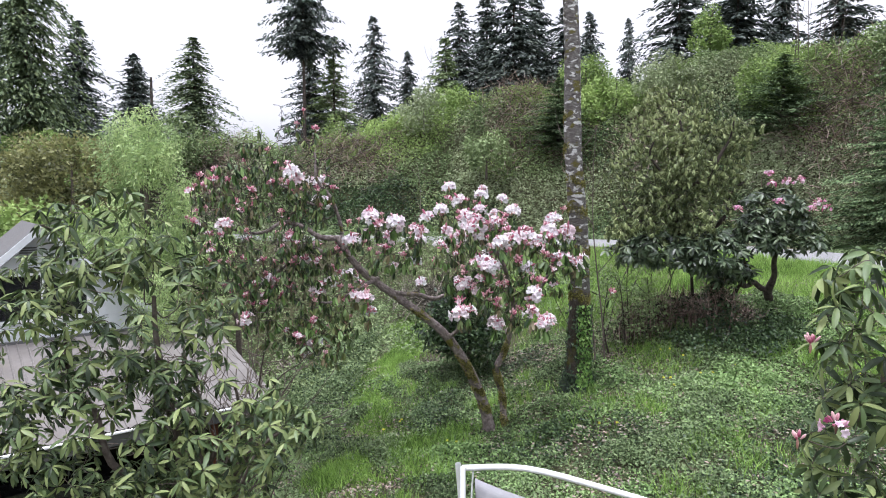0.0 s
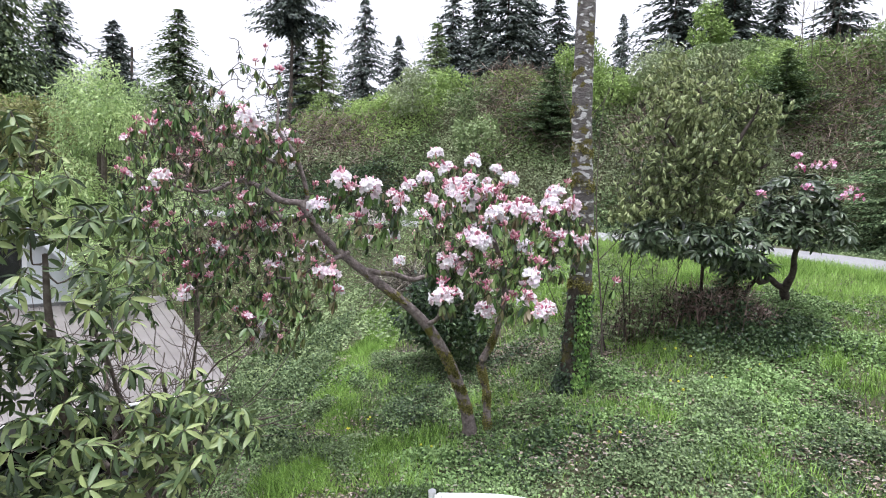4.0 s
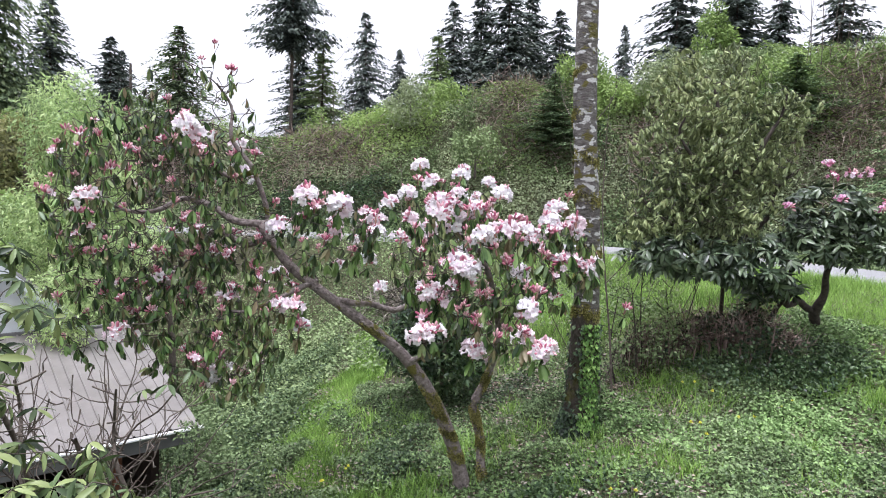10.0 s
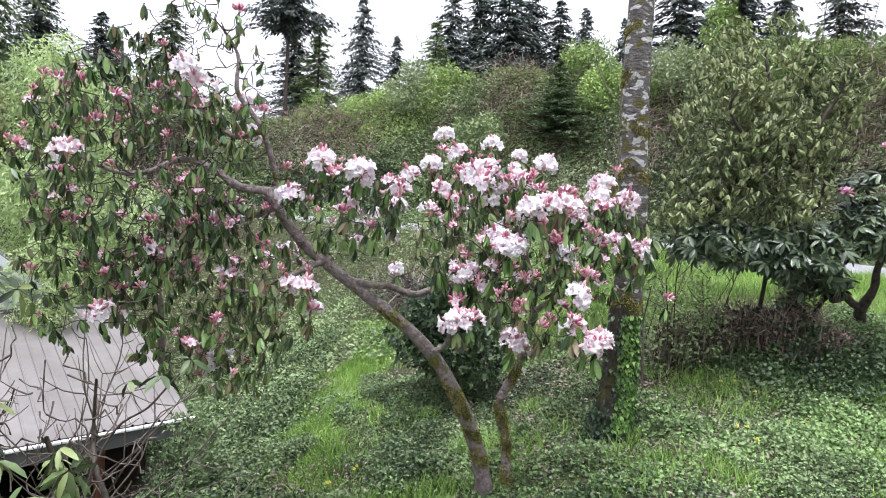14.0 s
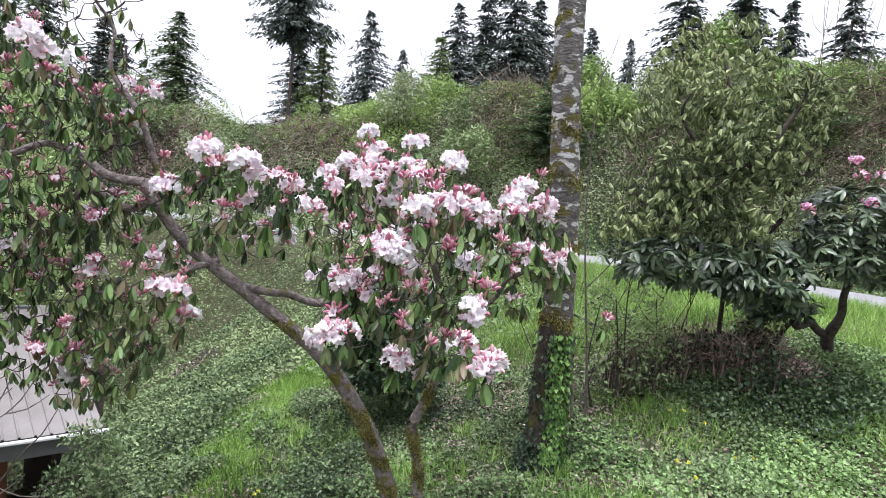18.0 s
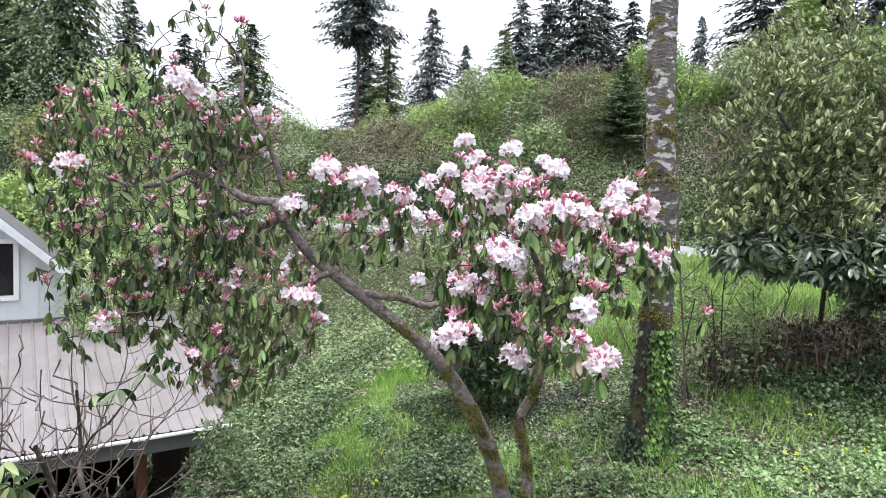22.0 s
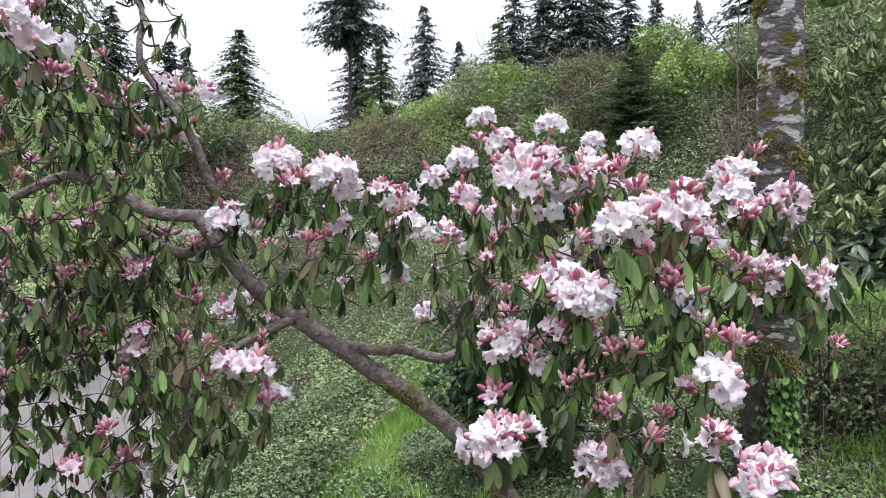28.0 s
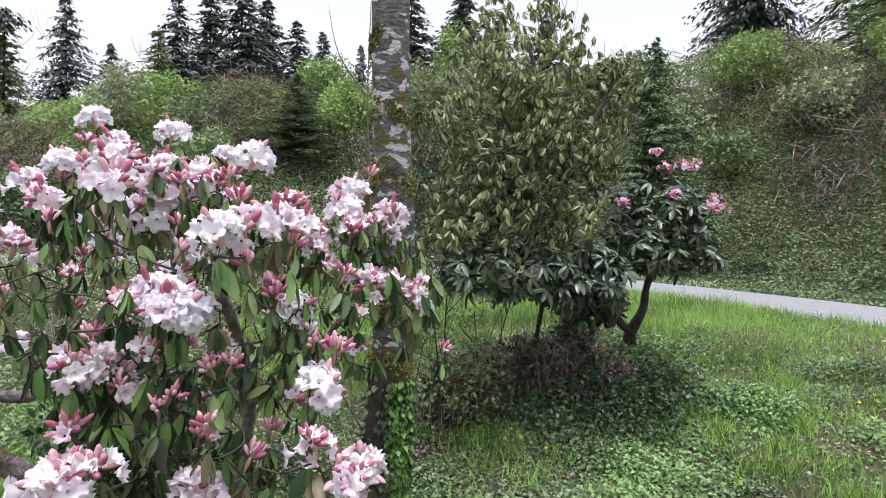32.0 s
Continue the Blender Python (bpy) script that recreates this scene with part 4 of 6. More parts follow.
BARE = [([(-2.2, 6.0, -1.3), (-2.15, 5.9, -0.2), (-2.0, 5.7, 0.4), (-1.9, 5.6, 0.9)], [0.045, 0.035, 0.025, 0.012]), ([(-2.1, 5.85, 0.0), (-1.6, 5.4, 0.7), (-1.2, 5.15, 1.25), (-0.98, 5.05, 1.5)], [0.010, 0.007, 0.005, 0.003]),
        ([(-2.1, 5.85, -0.1), (-2.5, 6.0, 0.5), (-2.6, 6.1, 1.1)], [0.03, 0.02, 0.01]), ([(-2.15, 5.9, -0.4), (-2.3, 5.7, 0.3), (-2.25, 5.55, 0.95), (-2.3, 5.5, 1.5)], [0.03, 0.022, 0.016, 0.008]),
        ([(-2.15, 5.9, -0.5), (-1.85, 5.75, 0.2), (-1.65, 5.6, 0.75), (-1.6, 5.5, 1.25)], [0.028, 0.02, 0.014, 0.007]), ([(-2.1, 5.85, -0.3), (-1.7, 5.55, 0.3), (-1.3, 5.4, 0.55), (-0.95, 5.3, 0.75)], [0.022, 0.016, 0.011, 0.005]),
        ([(-2.15, 5.9, -0.4), (-2.45, 5.6, 0.35), (-2.6, 5.45, 1.0)], [0.026, 0.018, 0.009])]
BARE = crooked(BARE, 37, 0.08)
limb_parts(bare, BARE, TWIG, seed=37, sides=7)
r = np.random.default_rng(37)
S = np.concatenate([ellipsoid_points(r, 190, (-2.0, 5.6, 0.75), (0.75, 0.45, 0.65), 0.2)[0], ellipsoid_points(r, 40, (-2.5, 6.1, 0.85), (0.5, 0.4, 0.5), 0.3)[0],
                    np.array([(-0.98, 5.05, 1.51), (-1.12, 5.1, 1.42), (-1.3, 5.2, 1.35), (-1.75, 5.0, 1.3), (-1.6, 4.95, 0.75), (-1.9, 5.2, 0.6), (-1.5, 5.3, 0.6), (-1.85, 5.05, 1.1)])])
tubes, ends = branch_out(r, BARE, S, 0.0055, 0.05)
# long bare shoots that fork as they rise
for k in range(26):
    p = np.array([-2.1, 5.85, -0.5]) + r.normal(size=3) * np.array([0.12, 0.08, 0.15])
    way = unit(np.array([r.uniform(-0.5, 0.75), r.uniform(-0.35, 0.05), 1.0]))
    line = [p]
    for i in range(7):
        way = unit(way + r.normal(size=3) * 0.2 + np.array([0, 0, 0.03]))
        line.append(line[-1] + way * r.uniform(0.2, 0.3))
        for _ in range(r.integers(1, 3) if i > 1 else 0):
            side = unit(way * 0.7 + r.normal(size=3) * 0.7)
            L = r.uniform(0.12, 0.3)
            tubes.append(tube([line[-1], line[-1] + side * L * 0.5, line[-1] + side * L + np.array([0, 0, 0.05])], [0.004, 0.003, 0.002], 4, fine=2))
    tubes.append(tube(line, np.linspace(0.009, 0.003, len(line)), 5, fine=2))
twigs_part(bare, tubes, TWIG)
v, f = place_whorls(r, whorl_set(38, -15, 20, 0.32, 0.3, (4, 7)), S[-8:], ends[-8:], (0.09, 0.125))
tagged(link_mesh("foliage", v, f, RHODO_PALE, bare), kind="stuff")

# ---- conifers ----
def conifer_meshes(seed, height, width, bare, mat, levels=26, droop=0.35, ragged=0.35, spray=1.0):
    """Trunk and crown of a conifer; the crown is made of many drooping sprays on level boughs."""
    r = np.random.default_rng(seed)
    tv, tf = tube([(0, 0, -0.06 * height), (0, 0, height * 0.5), (0, 0, height)], [height * 0.011, height * 0.007, height * 0.001], 7)
    P, A, S = [], [], []
    for i in range(levels):
        u = i / (levels - 1)
        z = height * (bare + (1 - bare) * u)
        reach = width / 2 * (1 - u) ** 0.8 * (1.0 if u > 0.12 else 0.6 + 3.3 * u) + 0.015 * width
        for _ in range(max(5, int(15 - 7 * u))):
            a = r.uniform(0, 2 * math.pi)
            L = reach * r.uniform(1 - ragged * 1.6, 1.15) * (1.3 if r.uniform() < 0.08 else 1.0)
            z0 = z + r.uniform(-0.6, 0.6) * height * (1 - bare) / levels
            n = max(10, int(70 / spray * L / (width / 2)))
            w = (np.arange(n) + r.uniform(0, 1, n)) / n
            fan = r.normal(size=n) * 0.10 * (0.3 + w)
            p = np.stack([np.cos(a + fan) * L * w, np.sin(a + fan) * L * w, z0 - droop * L * w * w + 0.10 * L * w], 1)
            P.append(p + r.normal(size=(n, 3)) * np.array([0.004, 0.004, 0.0035]) * height)
            turn = a + r.uniform(-1.1, 1.1, n)
            A.append(np.stack([np.cos(turn), np.sin(turn), -r.uniform(0.1, 0.9, n)], 1))
            S.append(height * spray * r.uniform(0.018, 0.040, n) * (1.1 - 0.4 * w))
    P, A, S = np.concatenate(P), np.concatenate(A), np.concatenate(S)
    cv, cf = scatter(*diamond(0.42), frames(unit(A), r.uniform(-0.9, 0.9, len(P))), P, S)
    return tv, tf, cv, cf, mat


def conifer(kind, at, label, scale=(1, 1, 1), turn=0.0):
    ob = thing("conifer", at, label, "tree", "conifers behind the bank")
    ob.scale = scale
    ob.rotation_euler = (0, 0, turn)
    for name, me in zip(("trunk", "crown"), kind):
        shared(name, me, ob, Matrix.Identity(4))
    return ob


def conifer_kind(*args, **kw):
    tv, tf, cv, cf, mat = conifer_meshes(*args, **kw)
    out = []
    for name, v, f, m in (("trunk", tv, tf, FIR_BARK), ("crown", cv, cf, mat)):
        ob = link_mesh(name, v, f, m)
        out.append(ob.data)
        bpy.data.objects.remove(ob)
    return out


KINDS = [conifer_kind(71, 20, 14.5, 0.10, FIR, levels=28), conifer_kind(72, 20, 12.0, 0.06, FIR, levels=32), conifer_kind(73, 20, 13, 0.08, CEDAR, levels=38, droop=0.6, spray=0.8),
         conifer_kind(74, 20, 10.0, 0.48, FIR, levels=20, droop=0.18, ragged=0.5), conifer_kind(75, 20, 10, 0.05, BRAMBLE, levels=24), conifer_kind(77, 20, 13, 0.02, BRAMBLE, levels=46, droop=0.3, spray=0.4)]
FAR = "tall dark green fir standing beyond the bank"
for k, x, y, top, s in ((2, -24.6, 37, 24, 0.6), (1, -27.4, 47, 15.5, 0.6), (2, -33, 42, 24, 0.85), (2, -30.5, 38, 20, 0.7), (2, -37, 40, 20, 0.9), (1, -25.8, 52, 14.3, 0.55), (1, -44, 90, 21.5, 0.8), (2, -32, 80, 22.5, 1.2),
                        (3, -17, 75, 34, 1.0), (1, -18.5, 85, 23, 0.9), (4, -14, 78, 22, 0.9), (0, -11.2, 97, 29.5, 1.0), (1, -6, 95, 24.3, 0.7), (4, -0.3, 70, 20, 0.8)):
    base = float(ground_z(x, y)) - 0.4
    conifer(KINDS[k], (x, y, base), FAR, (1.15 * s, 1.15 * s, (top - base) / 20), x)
for k, x, y, top, s in ((0, 1.5, 80, 26.5, 0.9), (1, 5, 82, 29, 1.0), (0, 8, 78, 30.5, 1.15), (1, 11.5, 84, 29.5, 1.0), (0, 14.5, 80, 26, 1.0), (1, 20, 90, 28.5, 0.8), (1, 26.8, 95, 29, 0.6),
                        (0, 27, 75, 31, 1.2), (1, 31.5, 70, 30, 1.15), (0, 36, 80, 32, 1.2), (1, 41.5, 80, 31, 1.0), (0, 46, 75, 30, 1.2), (3, 52, 50, 27, 1.0), (2, 44, 30, 19, 1.1)):
    base = float(ground_z(x, y)) - 0.4
    conifer(KINDS[k], (x, y, base), FAR, (1.15 * s, 1.15 * s, (top - base) / 20), x)
for k, x, y, top, s in ((5, 21.5, 15.5, 14.5, 0.6), (1, 26.2, 26, 24, 0.55), (2, 31, 22, 22, 0.9)):
    base = float(ground_z(x, y)) - 0.4
    conifer(KINDS[k], (x, y, base), "evergreen conifer standing on the bank above the lane", (s, s, (top - base) / 20), x)
YOUNG = conifer_kind(76, 4, 2.4, 0.02, YOUNG_FIR, levels=38, droop=0.1, ragged=0.45, spray=0.6)
GREEN_YOUNG = conifer_kind(79, 4, 2.4, 0.02, YOUNG_FIR, levels=38, droop=0.1, ragged=0.45, spray=0.6)
BUSHY = conifer_kind(78, 4, 2.4, 0.02, YOUNG_FIR, levels=44, droop=0.16, ragged=0.45, spray=0.55)
for kind, x, y, top, s in ((YOUNG, 5.2, 29.5, 8.2, 2.1), (GREEN_YOUNG, 13.0, 24.6, 8.2, 2.2), (BUSHY, 13.3, 18.4, 7.9, 2.2)):
    base = float(ground_z(x, y)) - 0.2
    conifer(kind, (x, y, base), "young bushy fir growing on the bank", (s, s, (top - base) / 4))

# ---- house ----
U, N = Vector((0.77, 0.64, 0)).normalized(), Vector((-0.64, 0.77, 0)).normalized()
HOUSE = Matrix.Translation((-2.65, 9.55, 0)) @ Matrix((U, N, (0, 0, 1))).transposed().to_4x4()
house = thing("house", (0, 0, 0), "small white gabled house with tan metal porch roof", "house")
house.matrix_basis = HOUSE
# local x runs along the eave, y away from it, z up
def slab(pts, y0, y1):
    b = bmesh.new()
    a = [b.verts.new((x, y0, z)) for x, z in pts]
    c = [b.verts.new((x, y1, z)) for x, z in pts]
    b.faces.new(a)
    b.faces.new(c[::-1])
    for i in range(len(pts)):
        b.faces.new((a[i], c[i], c[(i + 1) % len(pts)], a[(i + 1) % len(pts)]))
    bmesh.ops.recalc_face_normals(b, faces=b.faces)
    return b


for pts in ([(-4.8, -2.6), (-3.32, -2.6), (-3.32, 1.513), (-4.8, 0.15)], [(-2.05, -2.6), (-0.55, -2.6), (-0.55, 0.15), (-2.05, 1.523)],
            [(-3.32, -2.6), (-2.05, -2.6), (-2.05, 0.66), (-3.32, 0.66)], [(-3.32, 1.38), (-2.05, 1.38), (-2.05, 1.523), (-2.68, 2.1), (-3.32, 1.513)]):
    part("wall", slab(pts, 3.0, 3.12), SIDING, house)
for i in range(13):
    x = -4.64 + i * 0.32
    top = 2.1 - abs(x + 2.68) * 0.917 - 0.05
    z0 = 0.32
    for a, b_ in ([(z0, 0.62), (1.42, top)] if -3.36 < x < -2.0 else [(z0, top)]):
        if b_ - a > 0.05:
            bm = bmesh.new()
            box(bm, x - 0.006, x + 0.006, 2.992, 3.0, a, b_)
            part("batten", bm, SIDING, house)
for sgn in (-1, 1):
    bm = bmesh.new()
    box(bm, -0.04, 2.72, -0.22, 2.6, -0.05, 0.04)
    m = Matrix.Translation((-2.68, 3.0, 2.14)) @ Matrix.Rotation(0.742 if sgn > 0 else math.pi - 0.742, 4, "Y")
    bmesh.ops.transform(bm, matrix=m, verts=bm.verts)
    part("roof", bm, SHINGLE, house, "dark grey shingled roof")
    bm = bmesh.new()
    box(bm, -0.02, 2.70, -0.26, -0.221, -0.07, 0.03)
    bmesh.ops.transform(bm, matrix=m, verts=bm.verts)
    part("bargeboard", bm, SIDING, house)
win = new("window")
win.parent = house
bm = bmesh.new()
for x0, x1, z0, z1 in ((-3.38, -1.99, 1.38, 1.44), (-3.38, -1.99, 0.60, 0.66), (-3.38, -3.32, 0.66, 1.38), (-2.05, -1.99, 0.66, 1.38), (-2.71, -2.66, 0.66, 1.38)):
    box(bm, x0, x1, 2.965, 3.02, z0, z1)
part("frame", bm, TRIM, win)
bm = bmesh.new()
box(bm, -3.32, -2.05, 3.04, 3.05, 0.66, 1.38)
part("pane", bm, GLASS, win)
bm = bmesh.new()
for i in range(6):
    box(bm, -2.98, -2.74, 2.975, 2.998, 1.62 + i * 0.04, 1.645 + i * 0.04)
part("louvre_vent", bm, FASCIA, house)

# porch roof: ribbed metal sheets from the wall down to the eave
porch = thing("porch", (0, 0, 0), "open carport with ribbed tan metal roof and red-brown post", "carport")
porch.matrix_basis = HOUSE
slope = math.atan2(0.78, 3.0)
for i in range(11):
    x1 = 0.02 - i * 0.69
    bm = bmesh.new()
    prof = []
    for k in range(5):
        b0 = x1 - 0.69 + k * 0.138
        prof += [(b0, 0.0), (b0 + 0.055, 0.0), (b0 + 0.062, 0.018), (b0 + 0.078, 0.018), (b0 + 0.085, 0.0)]
    prof.append((x1, 0.0))
    a = [bm.verts.new((x, 0, z - 0.47)) for x, z in prof]
    c = [bm.verts.new((x, 3.05, z + 0.31)) for x, z in prof]
    for j in range(len(prof) - 1):
        bm.faces.new((a[j], a[j + 1], c[j + 1], c[j]))
    g = bmesh.ops.extrude_face_region(bm, geom=list(bm.faces))
    bmesh.ops.translate(bm, vec=(0, 0, -0.006), verts=[v for v in g["geom"] if isinstance(v, bmesh.types.BMVert)])
    bmesh.ops.recalc_face_normals(bm, faces=bm.faces)
    part("roof_sheet", bm, ROOF, porch)
for nm, mat, args in (("gutter", TRIM, (-7.5, 0.06, -0.07, -0.02, -0.505, -0.475)), ("fascia", FASCIA, (-7.5, 0.03, -0.018, 0.03, -0.68, -0.49)), ("beam", DARKWOOD, (-7.5, -0.1, 0.35, 0.5, -0.78, -0.56)),
                      ("flashing", FASCIA, (-7.5, -0.3, 2.94, 2.99, 0.27, 0.33)), ("side_fascia", FASCIA, (-0.02, 0.03, 0.04, 0.06, -0.6, -0.48))):
    bm = bmesh.new()
    box(bm, *args, bevel=0.006)
    part(nm, bm, mat, porch)
for x in (-0.83, -3.6, -6.6):
    bm = bmesh.new()
    box(bm, x - 0.05, x + 0.05, 0.36, 0.46, -2.6, -0.78, bevel=0.008)
    part("post", bm, POST, porch)
bm = bmesh.new()
box(bm, -7.5, 0.0, -0.4, 3.0, -2.75, -2.6)
part("slab", bm, CONCRETE, porch)
bm = bmesh.new()
box(bm, -7.5, -0.55, 2.93, 2.985, -2.6, 0.25)
part("back_wall", bm, DARKWOOD, porch)
bm = bmesh.new()
corners = [(0.9, -2.6), (2.92, -2.6), (2.92, 0.22), (0.9, -0.32)]
ring = [[bm.verts.new((x, y, z)) for y, z in corners] for x in (-0.3, -0.2)]
bm.faces.new(ring[0])
bm.faces.new(ring[1][::-1])
for i in range(4):
    bm.faces.new((ring[0][i], ring[1][i], ring[1][(i + 1) % 4], ring[0][(i + 1) % 4]))
bmesh.ops.recalc_face_normals(bm, faces=bm.faces)
part("side_wall", bm, DARKWOOD, porch)

# ---- hammock chair stand ----
ham = thing("hammock_stand", (0, 0, 0), "white tubular hammock chair frame with pale grey sling", "hammock")
A0, A1 = Vector((0.16, 4.0, 0.86)), Vector((1.52, 3.72, 0.70))
for nm, pts, rad in (("crossbar", [A0, A0.lerp(A1, 0.3) + Vector((0, 0, 0.085)), A0.lerp(A1, 0.65) + Vector((0, 0, 0.06)), A1 + Vector((0.04, 0, 0))], 0.02),
                     ("leg", [A0 + Vector((-0.03, 0.02, 0.02)), A0 + Vector((0.01, 0.12, -0.5)), A0 + Vector((0.03, 0.22, -1.0))], 0.02),
                     ("leg", [A0 + Vector((0.0, -0.02, 0.02)), A0 + Vector((0.0, -0.2, -0.5)), A0 + Vector((0.0, -0.36, -1.0))], 0.02),
                     ("leg", [A1 + Vector((0.02, 0.02, 0.03)), A1 + Vector((0.0, 0.12, -0.45)), A1 + Vector((0.0, 0.22, -0.85))], 0.02),
                     ("leg", [A1 + Vector((0.0, -0.02, 0.03)), A1 + Vector((0.0, -0.2, -0.45)), A1 + Vector((0.0, -0.36, -0.85))], 0.02),
                     ("hanger", [A0 + Vector((0.07, -0.01, -0.02)), A0 + Vector((0.06, -0.02, -0.2)), A0 + Vector((0.05, -0.05, -0.5))], 0.006),
                     ("hanger", [A1 + Vector((-0.08, -0.01, 0.0)), A1 + Vector((-0.09, -0.02, -0.2)), A1 + Vector((-0.09, -0.05, -0.5))], 0.006)):
    v, f = tube([tuple(p) for p in pts], [rad] * len(pts), 10)
    link_mesh(nm, v, f, WHITE_TUBE, ham, smooth=True)
sv = []
for i in range(15):
    u = i / 14
    p = A0.lerp(A1, 0.06 + 0.86 * u)
    dip = 4 * u * (1 - u)
    for j in range(9):
        w = j / 8
        sv.append((p.x + 0.05 * (0.5 - u) * w, p.y - 0.02 - 0.10 * w + 0.10 * w * w, p.z - 0.045 - dip * 0.075 - 0.62 * w + 0.012 * math.sin(w * 20)))
sf = np.array([(i * 9 + j, i * 9 + j + 1, (i + 1) * 9 + j + 1, (i + 1) * 9 + j) for i in range(14) for j in range(8)])
sling = link_mesh("sling", np.array(sv), sf, FABRIC, ham, smooth=True)
sol = sling.modifiers.new("thickness", "SOLIDIFY")
sol.thickness = 0.006

# ---- bank plants ----
def leaf_sheet(r, n, x0, x1, y0, y1, mask, lift, size, template, tilt=0.5, flat=0.0):
    """Leaves over a lumpy canopy that follows the ground: mask(x, y, s) is their density, lift(x, y, s) the canopy's height."""
    x, y = r.uniform(x0, x1, n), r.uniform(y0, y1, n)
    s = lane_side(x, y)
    k = mask(x, y, s) > r.uniform(0, 1, n)
    x, y, s = x[k], y[k], s[k]
    z = ground_z(x, y) + lift(x, y, s) * (1 - 0.9 * r.uniform(0, 1, len(x)) ** 2)
    A = np.stack([r.normal(size=len(x)), r.normal(size=len(x)), r.normal(size=len(x)) * tilt], 1)
    return (x, y, s), scatter(*template, frames(unit(A), r.normal(size=len(x)) * (1 - flat)), np.stack([x, y, z], 1), r.uniform(size[0], size[1], len(x)))


# brown patches of dead canes on the bank: x, y, radius
DRY = np.array([(3.5, 31.0, 1.9), (5.8, 30.2, 1.3), (-5.9, 31.6, 1.9), (-3.4, 31.0, 1.1), (14.6, 23.0, 2.0), (17.6, 15.0, 1.6), (18.7, 18.5, 1.6), (8.8, 27.6, 1.3), (-12, 31, 2.2), (19.5, 11.5, 1.8)])


def dryness(x, y):
    q = sum(np.exp(-(((x - a) ** 2 + (y - b) ** 2) / c ** 2) ** 2) for a, b, c in DRY)
    return np.clip(q * (0.3 + 1.0 * soft_noise(x, y, 0.9, 15.5)), 0, 1)


def bank_lift(x, y, s):
    dome = np.abs(np.sin(0.9 * x + 2.5 * soft_noise(x, y, 3.0, 4.4)) * np.sin(0.8 * y + 2.5 * soft_noise(x, y, 3.3, 1.4)))
    lump = 1.7 * dome * soft_noise(x, y, 2.7, 3.3) + 0.5 * soft_noise(x, y, 0.8, 6.1) ** 1.5 + 1.0 * smooth(0.55, 1.0, soft_noise(x, y, 3.7, 8.8)) + 0.2 * soft_noise(x, y, 0.35, 1.1)
    return 0.06 + lump * smooth(1.8, 4.5, s) * (0.7 + 0.4 * smooth(5, 9, s)) * (1 - 0.45 * dryness(x, y))


r = np.random.default_rng(51)
for x0, x1, y0, y1, n, size in ((-30, 14, 22, 44, 620000, (0.08, 0.165)), (11, 32, 6, 30, 480000, (0.055, 0.115))):
    (x, y, s), (v, f) = leaf_sheet(r, n, x0, x1, y0, y1, lambda x, y, s: (s > -0.25) * np.clip(1.7 - s / 7.5, 0.0, 1) * (1 - 0.5 * dryness(x, y)), bank_lift, size, diamond(0.55))
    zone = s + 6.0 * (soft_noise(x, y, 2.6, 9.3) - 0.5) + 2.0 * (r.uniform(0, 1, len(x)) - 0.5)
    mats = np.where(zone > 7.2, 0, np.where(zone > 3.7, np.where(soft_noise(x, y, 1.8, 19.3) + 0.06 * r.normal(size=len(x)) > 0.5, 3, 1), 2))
    mats = np.where((mats == 2) & (y < 21) & (soft_noise(x, y, 1.5, 7.3) > 0.3), np.where(r.uniform(0, 1, len(x)) < 0.5, 1, 4), mats)
    mats = np.where((s < 1.6 + soft_noise(x, y, 0.8, 3.9)) & (mats == 2), np.where(r.uniform(0, 1, len(x)) < 0.7, 4, 1), mats)
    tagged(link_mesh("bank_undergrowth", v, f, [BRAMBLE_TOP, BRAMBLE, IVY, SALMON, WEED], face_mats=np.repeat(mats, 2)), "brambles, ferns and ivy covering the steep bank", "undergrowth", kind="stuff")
cane = lambda x, y, s: (s > 2.6) * (s < 9.5) * np.clip(1.0 * dryness(x, y) + 0.10 * smooth(0.5, 0.75, soft_noise(x, y, 3.4, 12.3)), 0, 1)
over = lambda x, y, s: bank_lift(x, y, s) * 1.05 + 0.22
(x, y, s), (v, f) = leaf_sheet(r, 300000, -24, 32, 8, 40, cane, over, (0.35, 1.0), diamond(0.03), 0.9)
tagged(link_mesh("dry_brambles", v, f, [REDTWIG, DEADTWIG], face_mats=(np.arange(len(f)) // 2 % 3 == 0).astype(int)), "tangle of dry reddish-brown bramble canes", "brambles", kind="stuff")
(x, y, s), (v, f) = leaf_sheet(r, 130000, -24, 32, 8, 40, lambda x, y, s: (s > 2.6) * (s < 9.5) * dryness(x, y), lambda x, y, s: bank_lift(x, y, s) + 0.1, (0.08, 0.16), diamond(0.5))
tagged(link_mesh("dead_bramble_leaves", v, f, LITTER), "withered brown bramble leaves", "brambles", kind="stuff")
# rough growth between the yard and the lane
lift = lambda x, y, s: 0.12 + (0.15 + 0.75 * smooth(12, 17, y)) * soft_noise(x, y, 1.3, 2.9) * smooth(3.5, 1.0, x)
(x, y, s), (v, f) = leaf_sheet(r, 110000, -12, 4, 10.5, 24, lambda x, y, s: (s < -3.1) * smooth(10.5, 12.5, y) * (0.35 + 0.65 * (x < 1.5)), lift, (0.045, 0.10), diamond(0.5))
zone = soft_noise(x, y, 1.7, 4.2)
tagged(link_mesh("rough_undergrowth", v, f, [BRAMBLE, WEED, DEADTWIG], face_mats=np.repeat(np.where(zone > 0.82, 2, np.where(zone > 0.35, 0, 1)), 2)), "rough weeds and dry stems below the lane", "undergrowth", kind="stuff")

